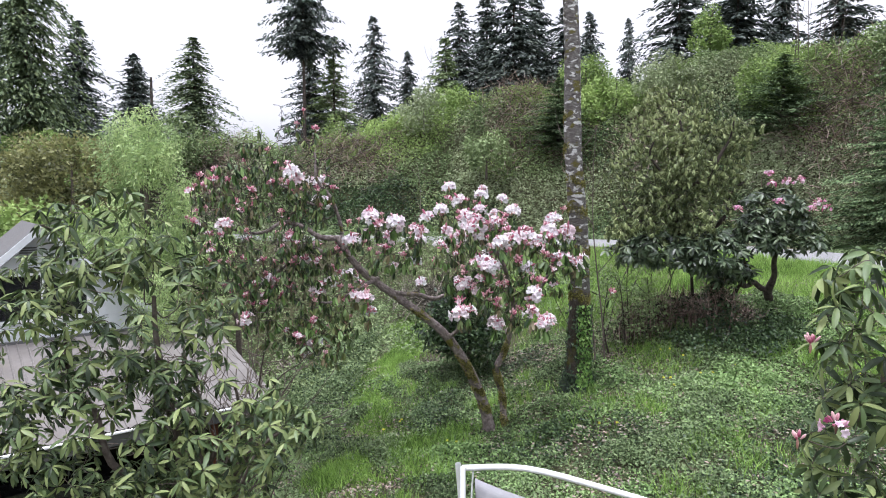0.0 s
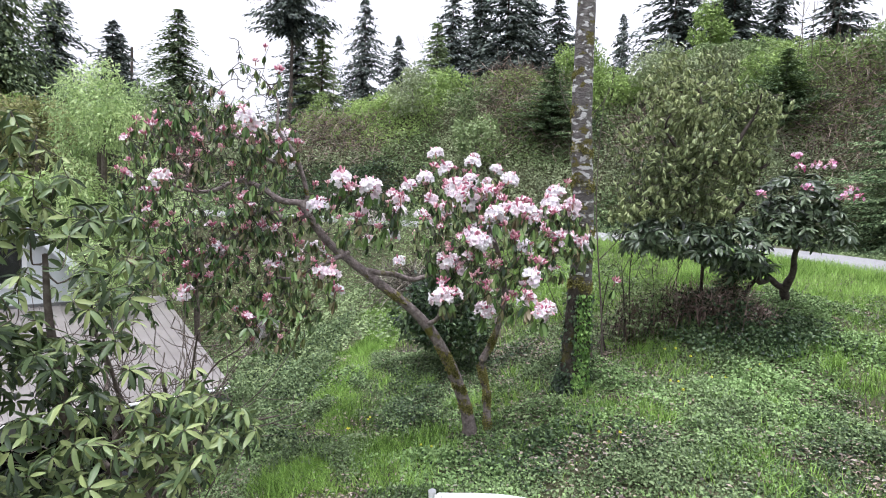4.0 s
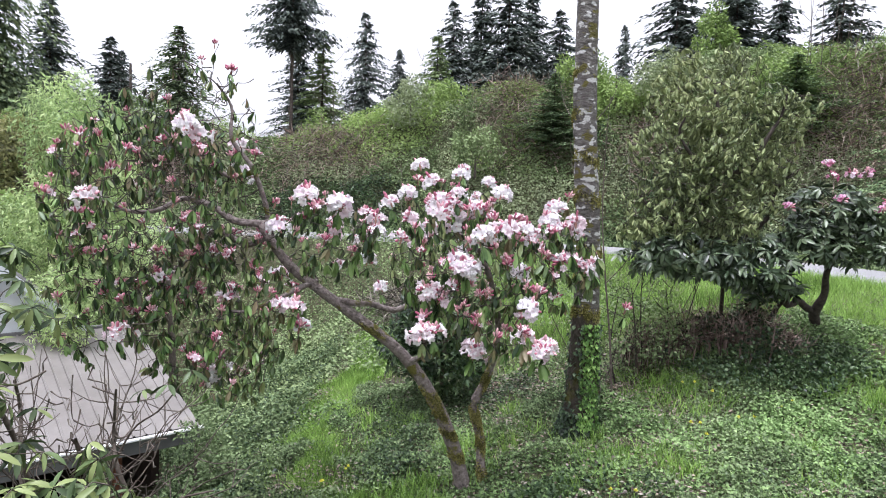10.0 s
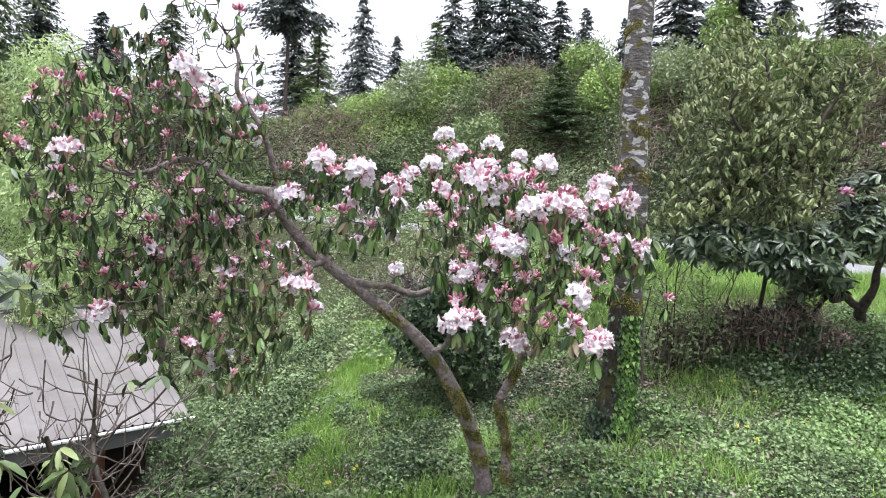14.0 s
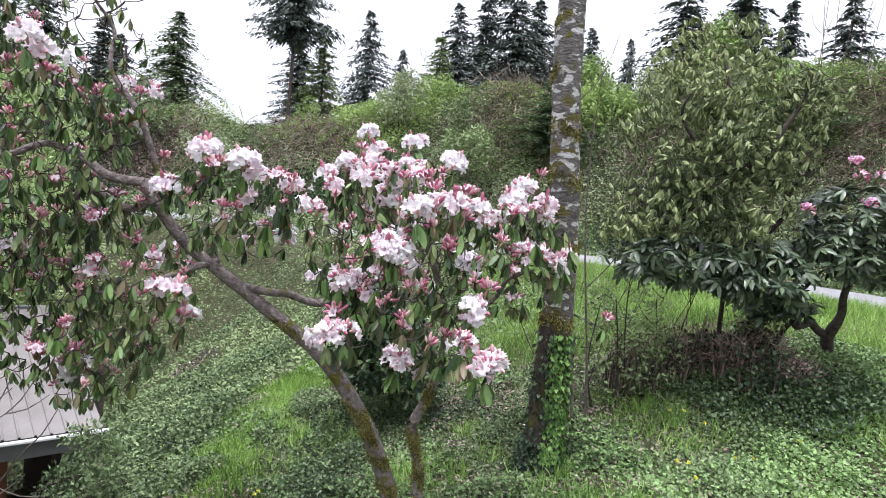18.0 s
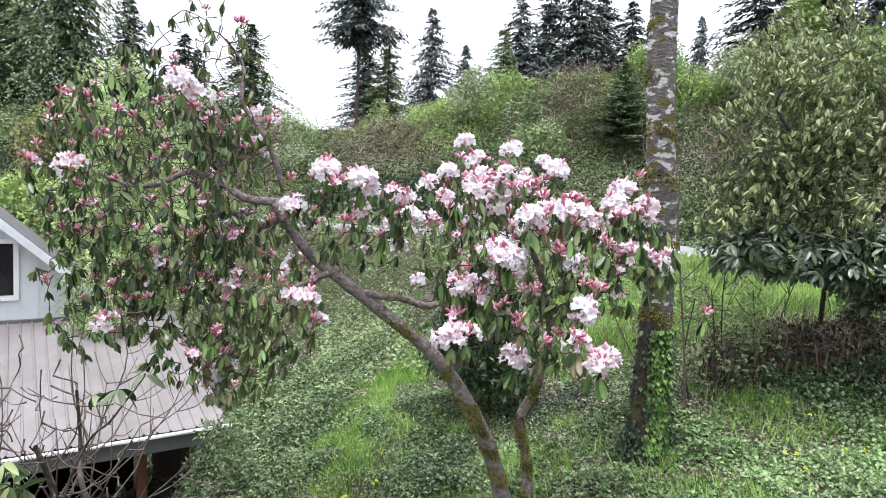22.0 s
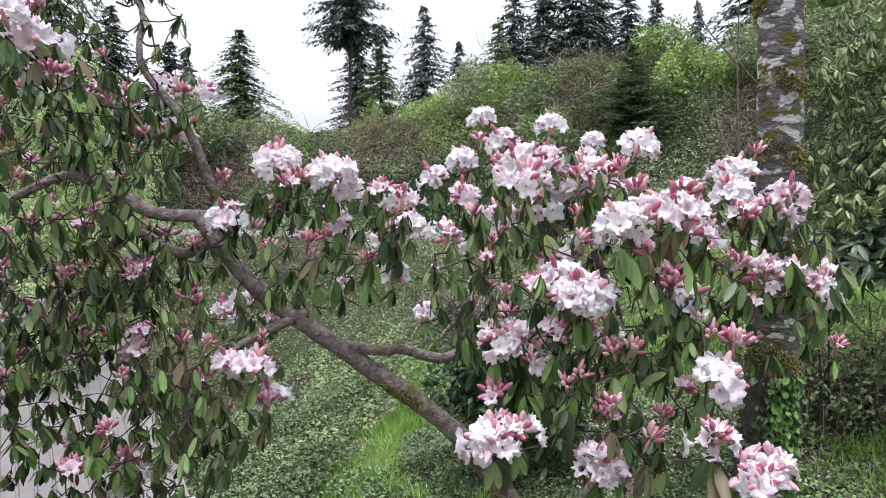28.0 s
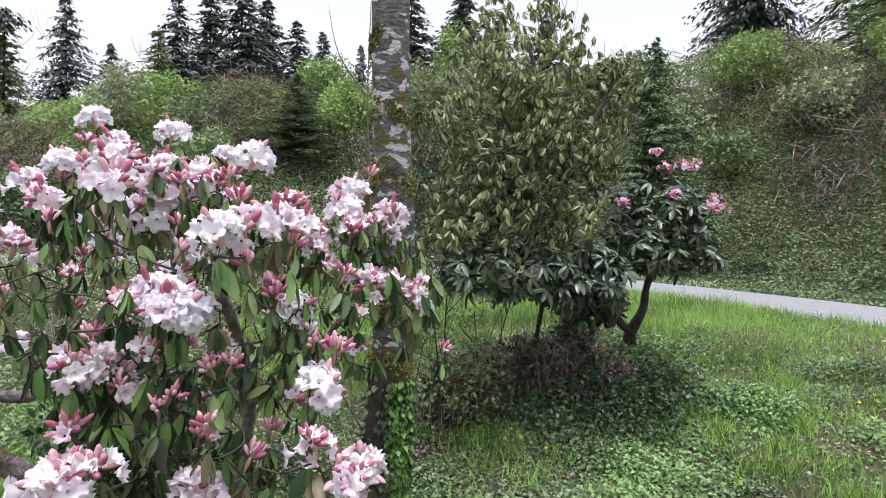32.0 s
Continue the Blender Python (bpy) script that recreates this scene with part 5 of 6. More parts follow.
(x, y, s), (v, f) = leaf_sheet(r, 110000, -4.2, -1.2, 7.6, 13, lambda x, y, s: (1 - ((0.77 * (x + 2.65) + 0.64 * (y - 9.55) < 0.1) & (0.77 * (y - 9.55) - 0.64 * (x + 2.65) > -0.15))) * smooth(-1.2, -1.7, x) * (0.35 + 0.65 * soft_noise(x, y, 0.5, 5.5)), lambda x, y, s: 0.05 + 0.42 * soft_noise(x, y, 0.6, 8.1) * soft_noise(x, y, 1.7, 3.1) * 1.6, (0.03, 0.06), diamond(0.6))
tagged(link_mesh("tall_weeds", v, f, [WEED, BRAMBLE, IVY], face_mats=np.repeat(r.choice(3, len(x), p=[0.38, 0.3, 0.32]), 2)), "knee-high leafy weeds beside the carport", "weeds", kind="stuff")
(x, y, s), (v, f) = leaf_sheet(r, 5000, -1.2, 0.6, 13, 15.5, lambda x, y, s: np.exp(-((x + 0.3) / 0.6) ** 2 - ((y - 14.3) / 0.7) ** 2), lambda x, y, s: 0.75, (0.2, 0.6), diamond(0.03), 0.8)
tagged(link_mesh("dead_canes", v, f, DEADTWIG), "pale tangle of dead bramble canes", "brambles", kind="stuff")

# ---- left trees and bushes ----
def leaf_tree(name, label, trunk, blobs, mat, per_m2, size, seed, category="tree", hang=0.0, template=DIAMOND, bark=TWIG):
    r = np.random.default_rng(seed)
    ob = thing(name, (0, 0, 0), label, category)
    limb_parts(ob, trunk, bark, seed=seed, sides=7)
    S = np.concatenate([ellipsoid_points(r, 7, c, rad, 0.3)[0] for c, rad in blobs])
    tubes, ends = branch_out(r, trunk, S, 0.006, 0.0)
    twigs_part(ob, tubes, bark)
    v, f = cloud(r, blobs, per_m2, size, 0.35, template, -1, hang)
    tagged(link_mesh("crown", v, f, mat, ob), kind="stuff")
    return ob


def puffs(seed, c, rad, n, size):
    r = np.random.default_rng(seed)
    p, _ = ellipsoid_points(r, n, c, rad, 0.5)
    return [(q, (a, a, a * 1.1)) for q, a in zip(p, r.uniform(size * 0.6, size * 1.3, n))]


leaf_tree("willow", "feathery light green willow shrub in fresh leaf", [([(-6.8, 14.4, -2.4), (-6.9, 14.4, 0.5), (-6.9, 14.4, 3.6)], [0.12, 0.09, 0.03]), ([(-7.2, 15, -2.4), (-7.3, 14.9, 1), (-7.2, 14.8, 3.2)], [0.1, 0.07, 0.03])],
          puffs(1, (-6.95, 14.5, 2.0), (1.05, 1.0, 2.8), 70, 0.42), WILLOW, 190, (0.06, 0.14), 61, hang=0.5, template=diamond(0.3))
leaf_tree("willow", "light green willow overhanging the carport's end", [([(-4.2, 12.5, -2.2), (-4.2, 12.4, 0.2), (-4.4, 12.0, 1.6)], [0.07, 0.05, 0.02]), ([(-4.2, 12.4, 0.2), (-4.5, 11.8, 0.9), (-5.1, 10.9, 1.1)], [0.03, 0.02, 0.01])],
          puffs(14, (-4.5, 11.9, 1.2), (0.5, 0.55, 0.85), 16, 0.25) + puffs(15, (-5.15, 10.8, 0.78), (0.45, 0.28, 0.6), 28, 0.2), WILLOW, 230, (0.04, 0.09), 71, hang=0.5, template=diamond(0.3))
leaf_tree("maple", "spreading maple with bronze-green young leaves", [([(-16.5, 27.5, -2.4), (-16.5, 27.5, 0.5), (-16.5, 27.5, 4.2)], [0.16, 0.12, 0.03])], puffs(2, (-16.5, 27.5, 2.7), (2.6, 2.2, 2.3), 34, 0.85), MAPLE, 40, (0.14, 0.26), 62)
leaf_tree("hazel", "light green deciduous shrubs below the firs", [([(-15, 22, -2.4), (-15, 22, 0.5), (-15, 22, 1.6)], [0.14, 0.1, 0.03])], puffs(3, (-15, 22, 0.2), (4.5, 2.0, 1.9), 46, 0.8), BRAMBLE_TOP, 44, (0.14, 0.26), 63)
leaf_tree("laurel", "small evergreen bush beside the carport", [([(-2.35, 8.7, -1.3), (-2.35, 8.7, -0.7), (-2.35, 8.7, -0.2)], [0.03, 0.02, 0.01])], puffs(4, (-2.3, 8.6, -0.62), (0.34, 0.3, 0.48), 24, 0.15), WEED, 620, (0.035, 0.062), 64, "shrub")
leaf_tree("azalea", "low dark evergreen bush behind the trunk", [([(0.4, 9.7, 0.1), (0.4, 9.7, 0.5), (0.4, 9.7, 0.9)], [0.03, 0.02, 0.01])], puffs(5, (0.35, 9.7, 0.65), (0.6, 0.5, 0.55), 22, 0.26), IVY, 330, (0.06, 0.11), 65, "shrub")
leaf_tree("lime_tree", "young tree with bright lime-green leaves", [([(12.6, 31, 6), (12.7, 31, 9), (12.8, 31, 12)], [0.1, 0.06, 0.02])], puffs(6, (12.6, 31, 9.6), (0.75, 0.7, 2.2), 22, 0.42), BRAMBLE_TOP, 60, (0.12, 0.22), 66)
leaf_tree("alder_sapling", "bushy saplings in bright spring leaf", [([(8, 30, 6), (8, 30, 7), (8, 30, 8.5)], [0.06, 0.04, 0.02])], puffs(7, (8.2, 30, 7.0), (2.0, 1.0, 0.9), 26, 0.6), BRAMBLE_TOP, 60, (0.12, 0.22), 67)
leaf_tree("elder", "rounded green bushes on the bank's crest", [([(17, 27, 7), (17, 27, 8), (17, 27, 9)], [0.06, 0.04, 0.02])], puffs(11, (17.5, 26.5, 8.2), (3.2, 1.6, 0.8), 34, 0.7), BRAMBLE, 40, (0.13, 0.24), 69, "shrub")
leaf_tree("elder", "grey-green leafing shrub on the bank's crest", [([(22, 21, 7), (22, 21, 8), (22, 21, 9)], [0.06, 0.04, 0.02])], puffs(12, (22, 21, 8.6), (2.4, 1.8, 1.3), 28, 0.8), BRAMBLE_TOP, 40, (0.13, 0.24), 70, "shrub")
leaf_tree("laurel", "dark glossy evergreen bush on the bank", [([(1.8, 28.5, 3.5), (1.8, 28.5, 4.5), (1.8, 28.5, 5.5)], [0.06, 0.04, 0.02])], puffs(8, (1.8, 28.3, 4.7), (1.1, 0.7, 0.8), 16, 0.35), BRAMBLE, 60, (0.12, 0.22), 68, "shrub")

# bushes that stand out of the bank's cover
def bank_bush(x, y, h, w, mat, label, seed, per=46, size=(0.10, 0.2)):
    z = float(ground_z(x, y))
    leaf_tree("bush", label, [([(x, y, z - 0.1), (x + 0.05, y, z + h * 0.45), (x, y, z + h * 0.8)], [0.05, 0.035, 0.012])], puffs(seed, (x, y, z + h * 0.62), (w, w * 0.8, h * 0.42), 18, 0.42 * min(w, h)), mat, per, size, seed + 200, "shrub")


for i, (x, y, h, w, mat, label) in enumerate((
        (1.3, 30.6, 2.0, 0.6, BRAMBLE, "dark green bush on the bank"), (-1.2, 31.5, 2.4, 1.1, SALMON, "grey-green leafing bush on the bank"), (-9.6, 31, 1.0, 1.4, SALMON, "grey-green leafing bush on the bank"),
        (0.2, 33.5, 1.3, 1.7, BRAMBLE_TOP, "light green bush near the bank's crest"), (9.8, 28.5, 2.0, 1.3, SALMON, "grey-green leafing bush on the bank"), (12.9, 25.4, 1.8, 1.2, BRAMBLE_TOP, "light green bush near the bank's crest"),
        (16.4, 20.0, 1.7, 1.1, SALMON, "grey-green leafing bush on the bank"), (20.5, 15.8, 1.8, 1.3, BRAMBLE_TOP, "light green bush near the bank's crest"), (-14, 31.5, 2.4, 2.0, BRAMBLE, "dark green bush on the bank"),
        (6.9, 31.8, 1.6, 1.2, BRAMBLE_TOP, "light green bush near the bank's crest"), (16.6, 22.6, 1.6, 1.2, BRAMBLE, "dark green bush on the bank"),
        (17.9, 16.6, 1.3, 1.1, SALMON, "grey-green leafing bush on the bank"), (18.9, 14.2, 1.5, 1.0, BRAMBLE_TOP, "light green bush near the bank's crest"), (17.4, 13.2, 1.1, 0.9, BRAMBLE, "dark green bush on the bank"),
        (18.3, 19.4, 1.5, 1.2, BRAMBLE_TOP, "light green bush near the bank's crest"), (16.3, 18.2, 1.1, 0.9, BRAMBLE, "dark green bush on the bank"), (19.9, 12.2, 1.4, 1.1, SALMON, "grey-green leafing bush on the bank"))):
    bank_bush(x, y, h, w, mat, label, 300 + i)

# ---- brush under the shrub ----
r = np.random.default_rng(71)
blobs = [(np.array([x, y, float(ground_z(x, y)) + 0.25 * k]), (0.24, 0.2, 0.25 * k)) for x, y, k in zip(np.linspace(2.85, 4.25, 24) + r.normal(size=24) * 0.06, np.linspace(9.65, 9.05, 24) + r.normal(size=24) * 0.14, r.uniform(0.55, 1.2, 24))]
P = np.concatenate([ellipsoid_points(r, 130, c, rad, 0.0)[0] for c, rad in blobs])
A = np.stack([r.normal(size=len(P)), r.normal(size=len(P)), np.abs(r.normal(size=len(P))) * 1.3 - 0.2], 1)
v, f = scatter(*diamond(0.02), frames(unit(A), r.uniform(0, 3, len(P))), P, r.uniform(0.10, 0.34, len(P)))
u = r.uniform(0, 1, 700)
x, y = 2.85 + 1.4 * u + r.normal(size=700) * 0.1, 9.65 - 0.6 * u + r.normal(size=700) * 0.16
A = np.stack([r.normal(size=700) * 0.16, r.normal(size=700) * 0.16, np.ones(700)], 1)
stubs = scatter(*diamond(0.03), frames(unit(A), r.uniform(0, 3, 700)), np.stack([x, y, ground_z(x, y) - 0.05], 1), r.uniform(0.22, 0.62, 700) * (0.5 + 0.9 * soft_noise(x, y, 0.3, 6.6)))
v, f = join([(v, f), stubs])
brush = thing("brush_pile", (0, 0, 0), "heap of dry brown twigs overgrown with ivy", "brush")
tagged(link_mesh("brushwood", v, f, REDTWIG, brush), kind="stuff")
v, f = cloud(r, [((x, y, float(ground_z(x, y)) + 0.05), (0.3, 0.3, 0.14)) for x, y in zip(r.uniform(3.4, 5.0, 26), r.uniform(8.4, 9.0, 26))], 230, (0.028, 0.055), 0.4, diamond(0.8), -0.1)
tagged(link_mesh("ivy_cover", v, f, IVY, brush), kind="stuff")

# ---- ivy on the alder's foot ----
ivy = thing("ivy", (0, 0, 0), "ivy climbing the foot of the alder", "ivy")
n = 10000
h = r.uniform(0, 1, n) ** 1.5
ang = r.uniform(0, 6.283, n)
keep = (h < 0.25) | (np.abs(((ang + 1.3 + 3.14) % 6.283) - 3.14) < 0.75) & (r.uniform(0, 1, n) < 1 - h * 0.4) | (r.uniform(0, 1, n) < 0.10)
h, ang = h[keep], ang[keep]
cx, cy = np.interp(h * 1.25 + 0.1, [0.1, 0.5, 1.0, 1.6], [1.80, 1.79, 1.76, 1.725]), np.interp(h * 1.25 + 0.1, [0.1, 0.5, 1.0, 1.6], [8.15, 8.06, 7.93, 7.80])
rr_ = np.interp(h, [0, 0.15, 0.3, 1], [0.23, 0.18, 0.155, 0.128]) * r.uniform(0.95, 1.15, len(h))
P = np.stack([cx + np.cos(ang) * rr_, cy + np.sin(ang) * rr_, h * 1.25 + 0.08], 1)
D = np.stack([np.cos(ang) * 0.5, np.sin(ang) * 0.5, -np.ones(len(h))], 1) + r.normal(size=(len(h), 3)) * 0.35
v, f = scatter(*diamond(0.8), frames(unit(D), r.normal(size=len(h)) * 0.4), P, r.uniform(0.025, 0.052, len(h)))
tagged(link_mesh("foliage", v, f, [IVY_BRIGHT, IVY], ivy, face_mats=np.repeat((np.abs(((ang + 1.3 + 3.14) % 6.283) - 3.14) > 0.62) | (h < 0.12), 2).astype(int)), kind="stuff")

for a0, top in ((4.9, 1.25), (5.15, 1.0), (4.6, 0.8)):
    pts = []
    for u in np.linspace(0, 1, 7):
        zz = 0.05 + top * u
        rad = np.interp(zz, [0, 0.4, 1.0, 1.6], [0.19, 0.155, 0.133, 0.12])
        pts.append((np.interp(zz, [0.1, 0.5, 1.0, 1.6], [1.80, 1.79, 1.76, 1.725]) + math.cos(a0 + 0.3 * math.sin(u * 6)) * rad, np.interp(zz, [0.1, 0.5, 1.0, 1.6], [8.15, 8.06, 7.93, 7.80]) + math.sin(a0 + 0.3 * math.sin(u * 6)) * rad, zz))
    v, f = tube(pts, np.linspace(0.012, 0.004, 7), 6)
    link_mesh("vine", v, f, TWIG, ivy, smooth=True)
# dead leaves and ivy caught in the brush
v, f = cloud(r, blobs, 130, (0.03, 0.06), 0.3, diamond(0.6), -0.4)
tagged(link_mesh("caught_leaves", v, f, LITTER, brush), kind="stuff")
v, f = cloud(r, blobs[::2] + [(c - np.array([0.05, 0.3, 0.12]), (0.22, 0.16, 0.10)) for c, _ in blobs[15:]], 190, (0.03, 0.06), 0.6, diamond(0.8), -0.2)
tagged(link_mesh("ivy_sprays", v, f, IVY, brush), kind="stuff")

# ---- yard: weeds, grass, litter ----
def spread(r, n, x0, x1, y0, y1, mask):
    x, y = r.uniform(x0, x1, n), r.uniform(y0, y1, n)
    k = mask(x, y) > r.uniform(0, 1, n)
    return x[k], y[k]


def grass_mask(x, y):
    way = np.interp(y, [5, 7.3, 9.2, 10, 12, 14.5], [-0.9, -1.0, -1.3, -1.12, -0.84, -0.65])
    track = np.exp(-((x - way) / 0.36) ** 2) * (y < 14.5) * smooth(0.25, 0.5, soft_noise(x, y, 0.6, 21.0)) * 2.2
    right = smooth(4.6, 5.8, x - 0.5 * (y - 8.5)) * (y < 15) * (0.55 + 0.45 * smooth(8.4, 9.4, y))
    back = smooth(9.8, 10.6, y) * smooth(0.8, 1.8, x)
    patchy = np.maximum((soft_noise(x, y, 0.9, 4.4) > 0.72) * 0.45, (soft_noise(x, y, 0.33, 14.4) > 0.8) * 0.3)
    return np.clip(np.maximum.reduce([track, right, back, patchy * (y < 8.6)]), 0, 1)


def bare_mask(x, y):
    """Where dead leaves cover the soil: behind the alder, and in scattered patches."""
    behind = np.exp(-(((x - 2.7) / 0.75) ** 2 + ((y - 9.35) / 0.9) ** 2) ** 2)
    return np.clip(np.maximum(behind, smooth(0.66, 0.82, soft_noise(x, y, 1.1, 1.9)) * 0.7), 0, 1)


def under_roof(x, y):
    """0 on the carport's floor, 1 elsewhere."""
    u, v = x + 2.65, y - 9.55
    return 1.0 - ((0.77 * u + 0.64 * v < 0.1) & (0.77 * v - 0.64 * u > -0.15))


BLADE = (np.array([(0, -0.5, 0), (0, 0.5, 0), (0.55, 0.32, 0.05), (1, 0, 0.25), (0.55, -0.32, 0.05)]), np.array([(0, 1, 2), (0, 2, 4), (4, 2, 3)]))
r = np.random.default_rng(81)
x, y = spread(r, 190000, -2.5, 11, 3, 19, lambda x, y: grass_mask(x, y) * (lane_side(x, y) < -3.0) * np.clip(1.3 - (y - 6) / 16, 0.35, 1) * (0.85 + 0.15 * (x > 1)))
ax_, ay_ = spread(r, 90000, -2.0, 0.6, 6.5, 14.5, grass_mask)
x, y = np.concatenate([x, ax_]), np.concatenate([y, ay_])
# tufts of longer blades in the weeds
tx, ty = spread(r, 620, -1.6, 7.0, 5.0, 9.6, lambda x, y: 0.15 + 0.85 * (soft_noise(x, y, 1.0, 24.0) > 0.6))
per = r.integers(40, 120, len(tx))
wide = np.repeat(r.uniform(0.04, 0.13, len(tx)), per)
x = np.concatenate([x, np.repeat(tx, per) + r.normal(size=per.sum()) * wide])
y = np.concatenate([y, np.repeat(ty, per) + r.normal(size=per.sum()) * wide])
P = np.stack([x, y, ground_z(x, y) - 0.01], 1)
A = np.stack([r.normal(size=len(x)) * 0.4, r.normal(size=len(x)) * 0.4, np.ones(len(x))], 1)
tall = (0.55 + 0.9 * soft_noise(x, y, 0.5, 3.7)) * (1 + 0.7 * smooth(9, 11, y) * (x > 1))
tall[-int(per.sum()):] = 1.5
v, f = scatter(*BLADE, frames(unit(A), r.uniform(0, 6.28, len(x))), P, np.stack([r.uniform(0.05, 0.15, len(x)) * tall, r.uniform(0.006, 0.012, len(x)), r.uniform(0.1, 0.3, len(x))], 1))
tagged(link_mesh("grass", v, f, GRASS), "lush uneven spring grass", "grass", kind="stuff")


def clump(x, y):
    return smooth(0.25, 0.8, soft_noise(x, y, 0.34, 7.7)) * (0.5 + 0.5 * soft_noise(x, y, 0.12, 2.3))


cover = lambda x, y: np.clip(0.45 + 0.9 * clump(x, y) - 0.95 * grass_mask(x, y), 0.08, 1) * (1 - 0.78 * bare_mask(x, y)) * (lane_side(x, y) < -3.1) * under_roof(x, y)
near_x, near_y = spread(r, 520000, -3.2, 7.2, 4.4, 10.6, cover)
x, y = spread(r, 240000, -5, 10, -4, 12.5, lambda x, y: cover(x, y) * (1 - (x > -3.2) * (x < 7.2) * (y > 4.4) * (y < 10.6)) * np.where(y < 3.2, 0.4, 1))
x, y = np.concatenate([near_x, x]), np.concatenate([near_y, y])
up = 0.02 + 0.16 * clump(x, y)
P = np.stack([x, y, ground_z(x, y) + up * r.uniform(0.1, 1, len(x))], 1)
A = np.stack([r.normal(size=len(x)), r.normal(size=len(x)), r.uniform(-0.5, 1.0, len(x))], 1)
v, f = scatter(*diamond(0.78), frames(unit(A), r.normal(size=len(x)) * 0.7), P, r.uniform(0.018, 0.040, len(x)) * (1 + 0.25 * smooth(0.5, 0.7, soft_noise(x, y, 0.8, 13.1))))
pick = soft_noise(x, y, 0.8, 13.1) + r.normal(size=len(x)) * 0.13 + 0.26 * smooth(8.4, 6.6, y) * smooth(-1.2, 0.3, x)
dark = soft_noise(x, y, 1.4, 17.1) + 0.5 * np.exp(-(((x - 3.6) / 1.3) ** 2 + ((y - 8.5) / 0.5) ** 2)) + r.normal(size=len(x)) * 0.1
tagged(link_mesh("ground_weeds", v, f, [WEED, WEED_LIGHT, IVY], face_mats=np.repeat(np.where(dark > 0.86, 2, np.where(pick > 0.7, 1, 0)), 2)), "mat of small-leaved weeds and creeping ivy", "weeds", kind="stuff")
x, y = spread(r, 210000, -5, 9, -4, 12, lambda x, y: np.clip(0.08 + 0.9 * bare_mask(x, y), 0, 1))
P = np.stack([x, y, ground_z(x, y) + r.uniform(0.004, 0.045, len(x))], 1)
A = np.stack([r.normal(size=len(x)), r.normal(size=len(x)), r.uniform(-0.3, 0.4, len(x))], 1)
v, f = scatter(*diamond(0.5), frames(unit(A), r.normal(size=len(x)) * 0.4), P, r.uniform(0.02, 0.065, len(x)))
top_x, top_y = spread(r, 60000, -3, 7, 4.4, 10.6, lambda x, y: 0.06 + 0.7 * smooth(0.62, 0.8, soft_noise(x, y, 0.55, 27.0)) + 0.5 * bare_mask(x, y))
top = np.stack([top_x, top_y, ground_z(top_x, top_y) + 0.03 + 0.10 * clump(top_x, top_y)], 1)
A = np.stack([r.normal(size=len(top_x)), r.normal(size=len(top_x)), r.uniform(-0.3, 0.4, len(top_x))], 1)
v, f = join([(v, f), scatter(*diamond(0.45), frames(unit(A), r.normal(size=len(top_x)) * 0.4), top, r.uniform(0.02, 0.06, len(top_x)))])
x = np.concatenate([x, top_x])
tagged(link_mesh("leaf_litter", v, f, [LITTER, DEADTWIG], face_mats=np.repeat(r.uniform(0, 1, len(x)) < 0.4, 2).astype(int)), "scattered brown dead leaves", "leaf litter", kind="stuff")

# ---- dandelions ----
def dandelion(r):
    """A yellow head of many narrow rays on a thin stem."""
    ob = thing("dandelion", (0, 0, 0), "yellow dandelion in flower among the weeds", "flower", "dandelions in the yard")
    v, f = tube([(0, 0, -0.02), (0.005, 0, 0.06), (0.0, 0.006, 0.11)], [0.003, 0.0025, 0.0025], 5)
    link_mesh("stem", v, f, GRASS, ob)
    n = 44
    a = r.uniform(0, 6.283, n)
    e = r.uniform(0.05, 1.4, n)
    D = np.stack([np.cos(a) * np.cos(e), np.sin(a) * np.cos(e), np.sin(e)], 1)
    v, f = scatter(*diamond(0.45), frames(D, r.normal(size=n) * 0.3), np.tile([[0, 0.006, 0.11]], (n, 1)), r.uniform(0.016, 0.024, n))
    link_mesh("flower_head", v, f, YELLOW, ob)
    return ob


r = np.random.default_rng(91)
first = dandelion(r)
spots = [(-0.56, 7.98), (-0.76, 7.71), (3.07, 8.75), (2.82, 7.86), (3.3, 7.86), (2.83, 7.55), (0.05, 7.2), (0.18, 7.13), (1.74, 6.74), (1.91, 6.65), (-0.56, 7.92), (-0.77, 7.68), (2.93, 7.81), (3.49, 7.85), (3.85, 8.12), (3.19, 8.67), (3.3, 8.45), (6.57, 8.22), (6.39, 7.78), (6.3, 7.71), (6.17, 7.75), (5.08, 7.49), (4.04, 8.14), (6.29, 7.43)]
for i, (x, y) in enumerate(spots):
    m = Matrix.Translation((x, y, float(ground_z(x, y)))) @ pose(0, 0, 0, r.uniform(-12, 12), r.uniform(-12, 12), r.uniform(0, 360)) @ Matrix.Scale(r.uniform(0.85, 1.25), 4)
    if i == 0:
        first.matrix_basis = m
    else:
        first.scale = (1, 1, 1) if i == 1 else first.scale
        copy_thing(first, m)

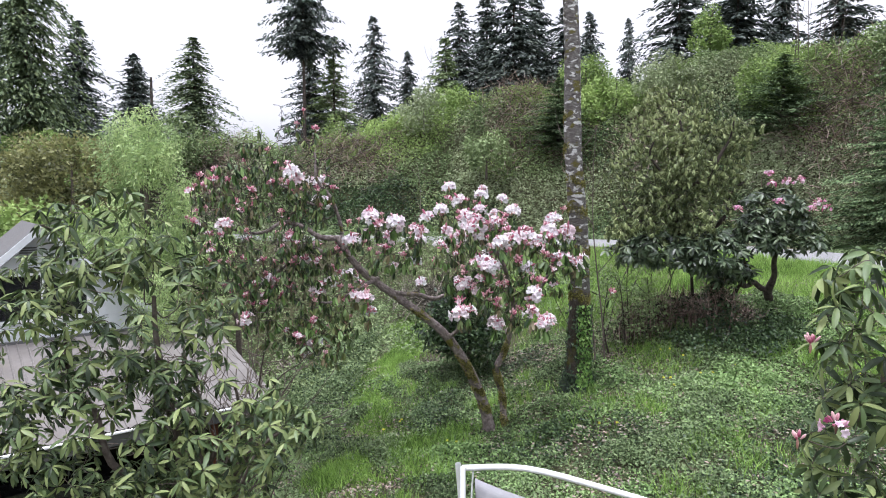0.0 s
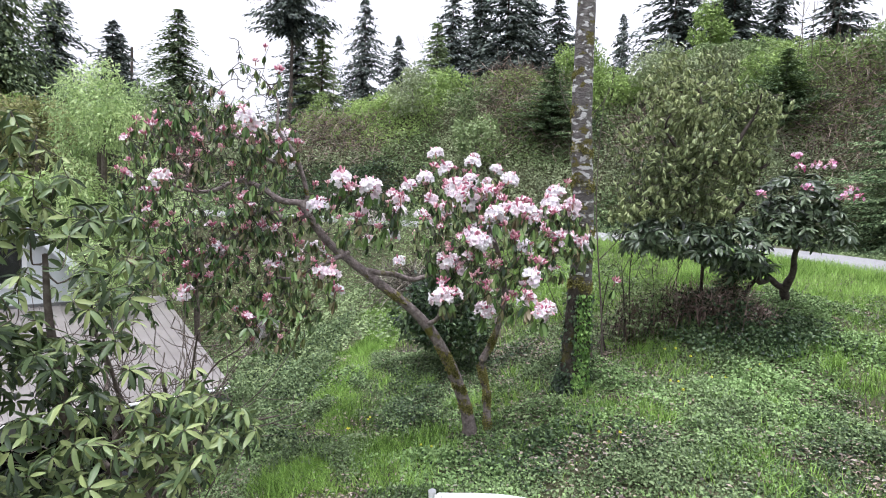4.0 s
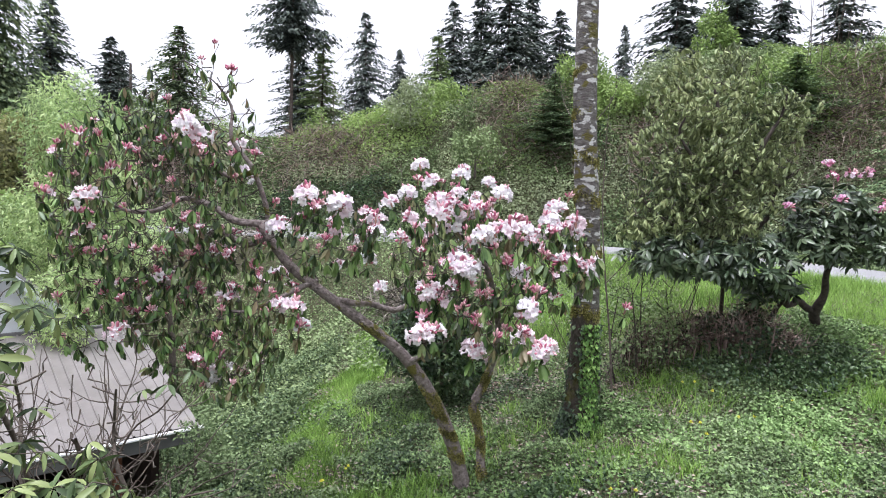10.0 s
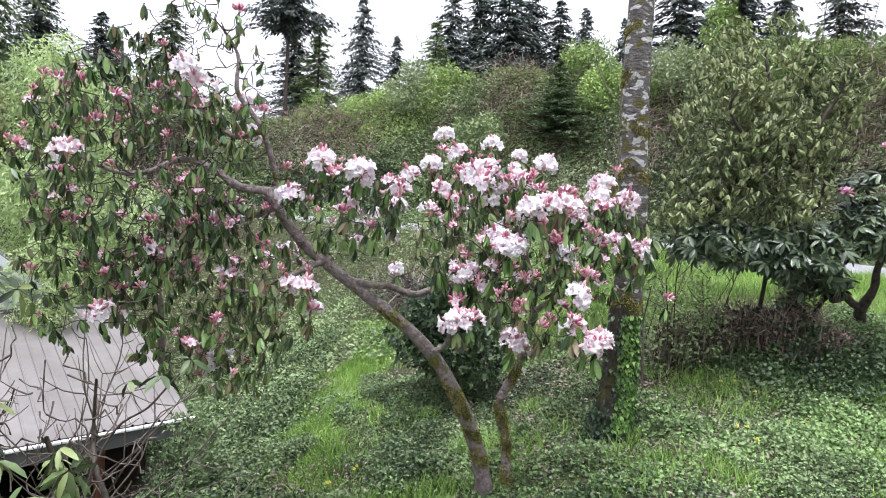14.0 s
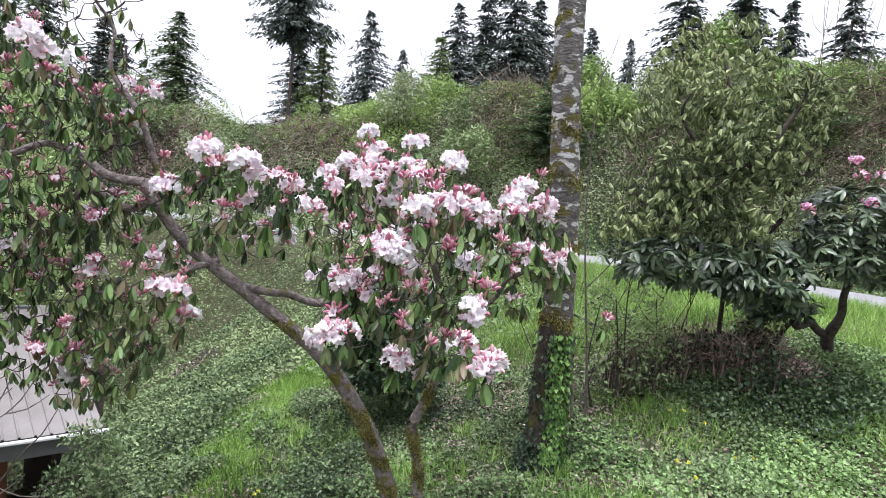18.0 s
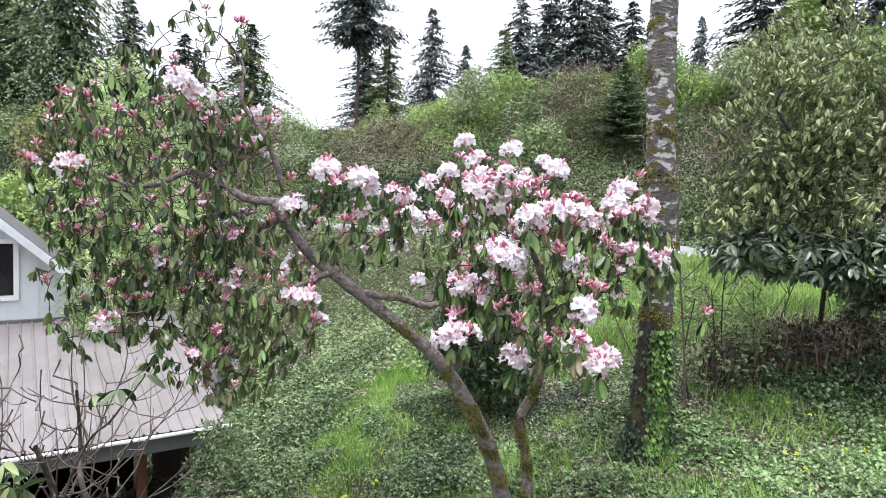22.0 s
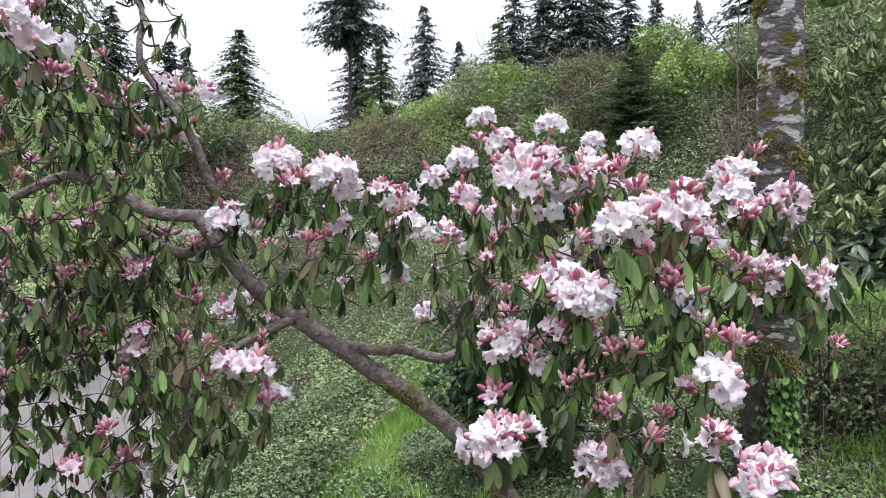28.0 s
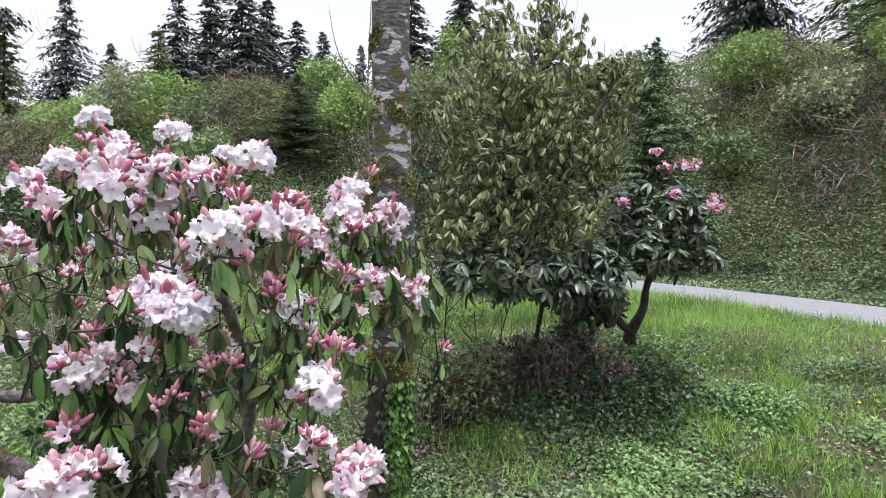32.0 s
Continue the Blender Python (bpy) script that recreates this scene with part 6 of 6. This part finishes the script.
# ---- saplings, canes and pole ----
def bare_stems(name, label, bases, height, lean, mat, seed, category="sapling", side=3):
    r = np.random.default_rng(seed)
    ob = thing(name, (0, 0, 0), label, category)
    for x, y in bases:
        z = float(ground_z(x, y)) - 0.05
        h = height * r.uniform(0.7, 1.1)
        d = np.array([r.normal() * lean, r.normal() * lean, 1.0])
        pts = [np.array([x, y, z]) + d * h * u + np.array([math.sin(u * 5 + x), math.cos(u * 4 + y), 0]) * 0.03 * h * u for u in np.linspace(0, 1, 6)]
        v, f = tube(pts, np.linspace(0.006 * height ** 0.6, 0.002, 6) + 0.001, 6)
        link_mesh("stem", v, f, mat, ob, smooth=True)
        for _ in range(side):
            k = int(r.integers(2, 5))
            a = r.uniform(0, 6.28)
            q = [pts[k], pts[k] + np.array([math.cos(a) * 0.12, math.sin(a) * 0.12, 0.15]) * h * 0.6, pts[k] + np.array([math.cos(a) * 0.17, math.sin(a) * 0.17, 0.32]) * h * 0.6]
            v, f = tube(q, [0.0035 * height ** 0.5, 0.0025 * height ** 0.5, 0.0015], 5)
            link_mesh("side_shoot", v, f, mat, ob, smooth=True)
    return ob


bare_stems("sapling", "thin bare sapling beside the alder", [(2.2, 8.8), (2.35, 8.9)], 3.6, 0.05, TWIG, 101, side=5)
bare_stems("sapling", "leafless sapling stems under the shrub", [(2.5, 9.4), (2.65, 9.5), (2.85, 9.4), (3.05, 9.5), (2.35, 9.3), (2.2, 9.2), (3.3, 9.5)], 1.7, 0.2, DARK_TWIG, 102)
leaf_tree("currant", "straggly green bush of thin crooked stems", [([(2.75, 9.3, 0.3), (2.7, 9.25, 0.9), (2.6, 9.2, 1.5)], [0.014, 0.01, 0.004]), ([(3.0, 9.35, 0.3), (3.1, 9.3, 0.9), (3.05, 9.3, 1.5)], [0.014, 0.01, 0.004]), ([(2.5, 9.3, 0.3), (2.4, 9.25, 0.8), (2.45, 9.2, 1.4)], [0.012, 0.009, 0.004])],
          puffs(13, (2.75, 9.35, 1.0), (0.55, 0.3, 0.6), 26, 0.2), BRAMBLE, 230, (0.03, 0.065), 106, "shrub", bark=DARK_TWIG)
bare_stems("birch", "slender grey tree with bare branches beyond the bank", [(-9.5, 62), (-8.6, 63.5), (-11.2, 64)], 12.5, 0.03, TWIG, 107, "tree", side=12)
bare_stems("birch", "slender grey tree with bare branches beyond the bank", [(-15.2, 66), (-2.6, 66), (24.6, 60)], 12.0, 0.03, TWIG, 108, "tree", side=12)
bare_stems("sapling", "pale bare sapling on the slope", [(-1.0, 24.0)], 3.6, 0.02, DEADTWIG, 103, side=6)
bare_stems("sapling", "tall bare stems on the bank's crest", [(14.1, 26.0), (14.5, 26.4), (15.0, 26.0), (15.5, 26.5), (14.4, 25.5), (15.9, 25.8), (15.2, 25.3)], 4.6, 0.05, TWIG, 104, side=3)
pole = thing("utility_pole", (-28.1, 60, 3.8), "grey utility pole with a transformer can", "pole")
v, f = tube([(0, 0, -3), (0, 0, 4), (0, 0, 10.2)], [0.16, 0.14, 0.11], 10)
link_mesh("shaft", v, f, FIR_BARK, pole, smooth=True)
v, f = tube([(0.35, -0.1, 6.4), (0.35, -0.1, 6.5), (0.35, -0.1, 7.4), (0.35, -0.1, 7.45)], [0.02, 0.25, 0.25, 0.02], 12)
link_mesh("transformer", v, f, ALLOY, pole, smooth=True)

# ---- car under the carport ----
car = thing("car", (0, 0, 0), "dark car parked under the carport", "car")
car.matrix_basis = HOUSE @ pose(-2.9, 1.5, -2.6, 0, 0, 0)
prof = [(-2.1, 0.25), (2.1, 0.25), (2.15, 0.6), (1.9, 0.85), (1.0, 0.95), (0.45, 1.38), (-1.1, 1.42), (-1.8, 0.98), (-2.15, 0.9)]
body = slab(prof, -0.85, 0.85)
bmesh.ops.bevel(body, geom=list(body.edges), offset=0.07, segments=2, affect="EDGES")
part("body", body, CAR, car, smooth=True)
for y in (-0.862, 0.862):
    b = slab([(0.38, 1.30), (-0.95, 1.34), (-1.45, 1.0), (0.8, 0.98)], y - 0.004, y + 0.004)
    part("side_window", b, GLASS, car)
for x in (-1.35, 1.4):
    for y in (-0.82, 0.82):
        wheel = new("wheel")
        wheel.parent = car
        v, f = tube([(x, y - 0.1, 0.32), (x, y - 0.095, 0.32), (x, y + 0.095, 0.32), (x, y + 0.1, 0.32)], [0.24, 0.32, 0.32, 0.24], 24)
        link_mesh("tyre", v, f, RUBBER, wheel, smooth=True)
        v, f = tube([(x, y - 0.108, 0.32), (x, y - 0.1, 0.32), (x, y + 0.1, 0.32), (x, y + 0.108, 0.32)], [0.02, 0.2, 0.2, 0.02], 10)
        link_mesh("rim", v, f, ALLOY, wheel)
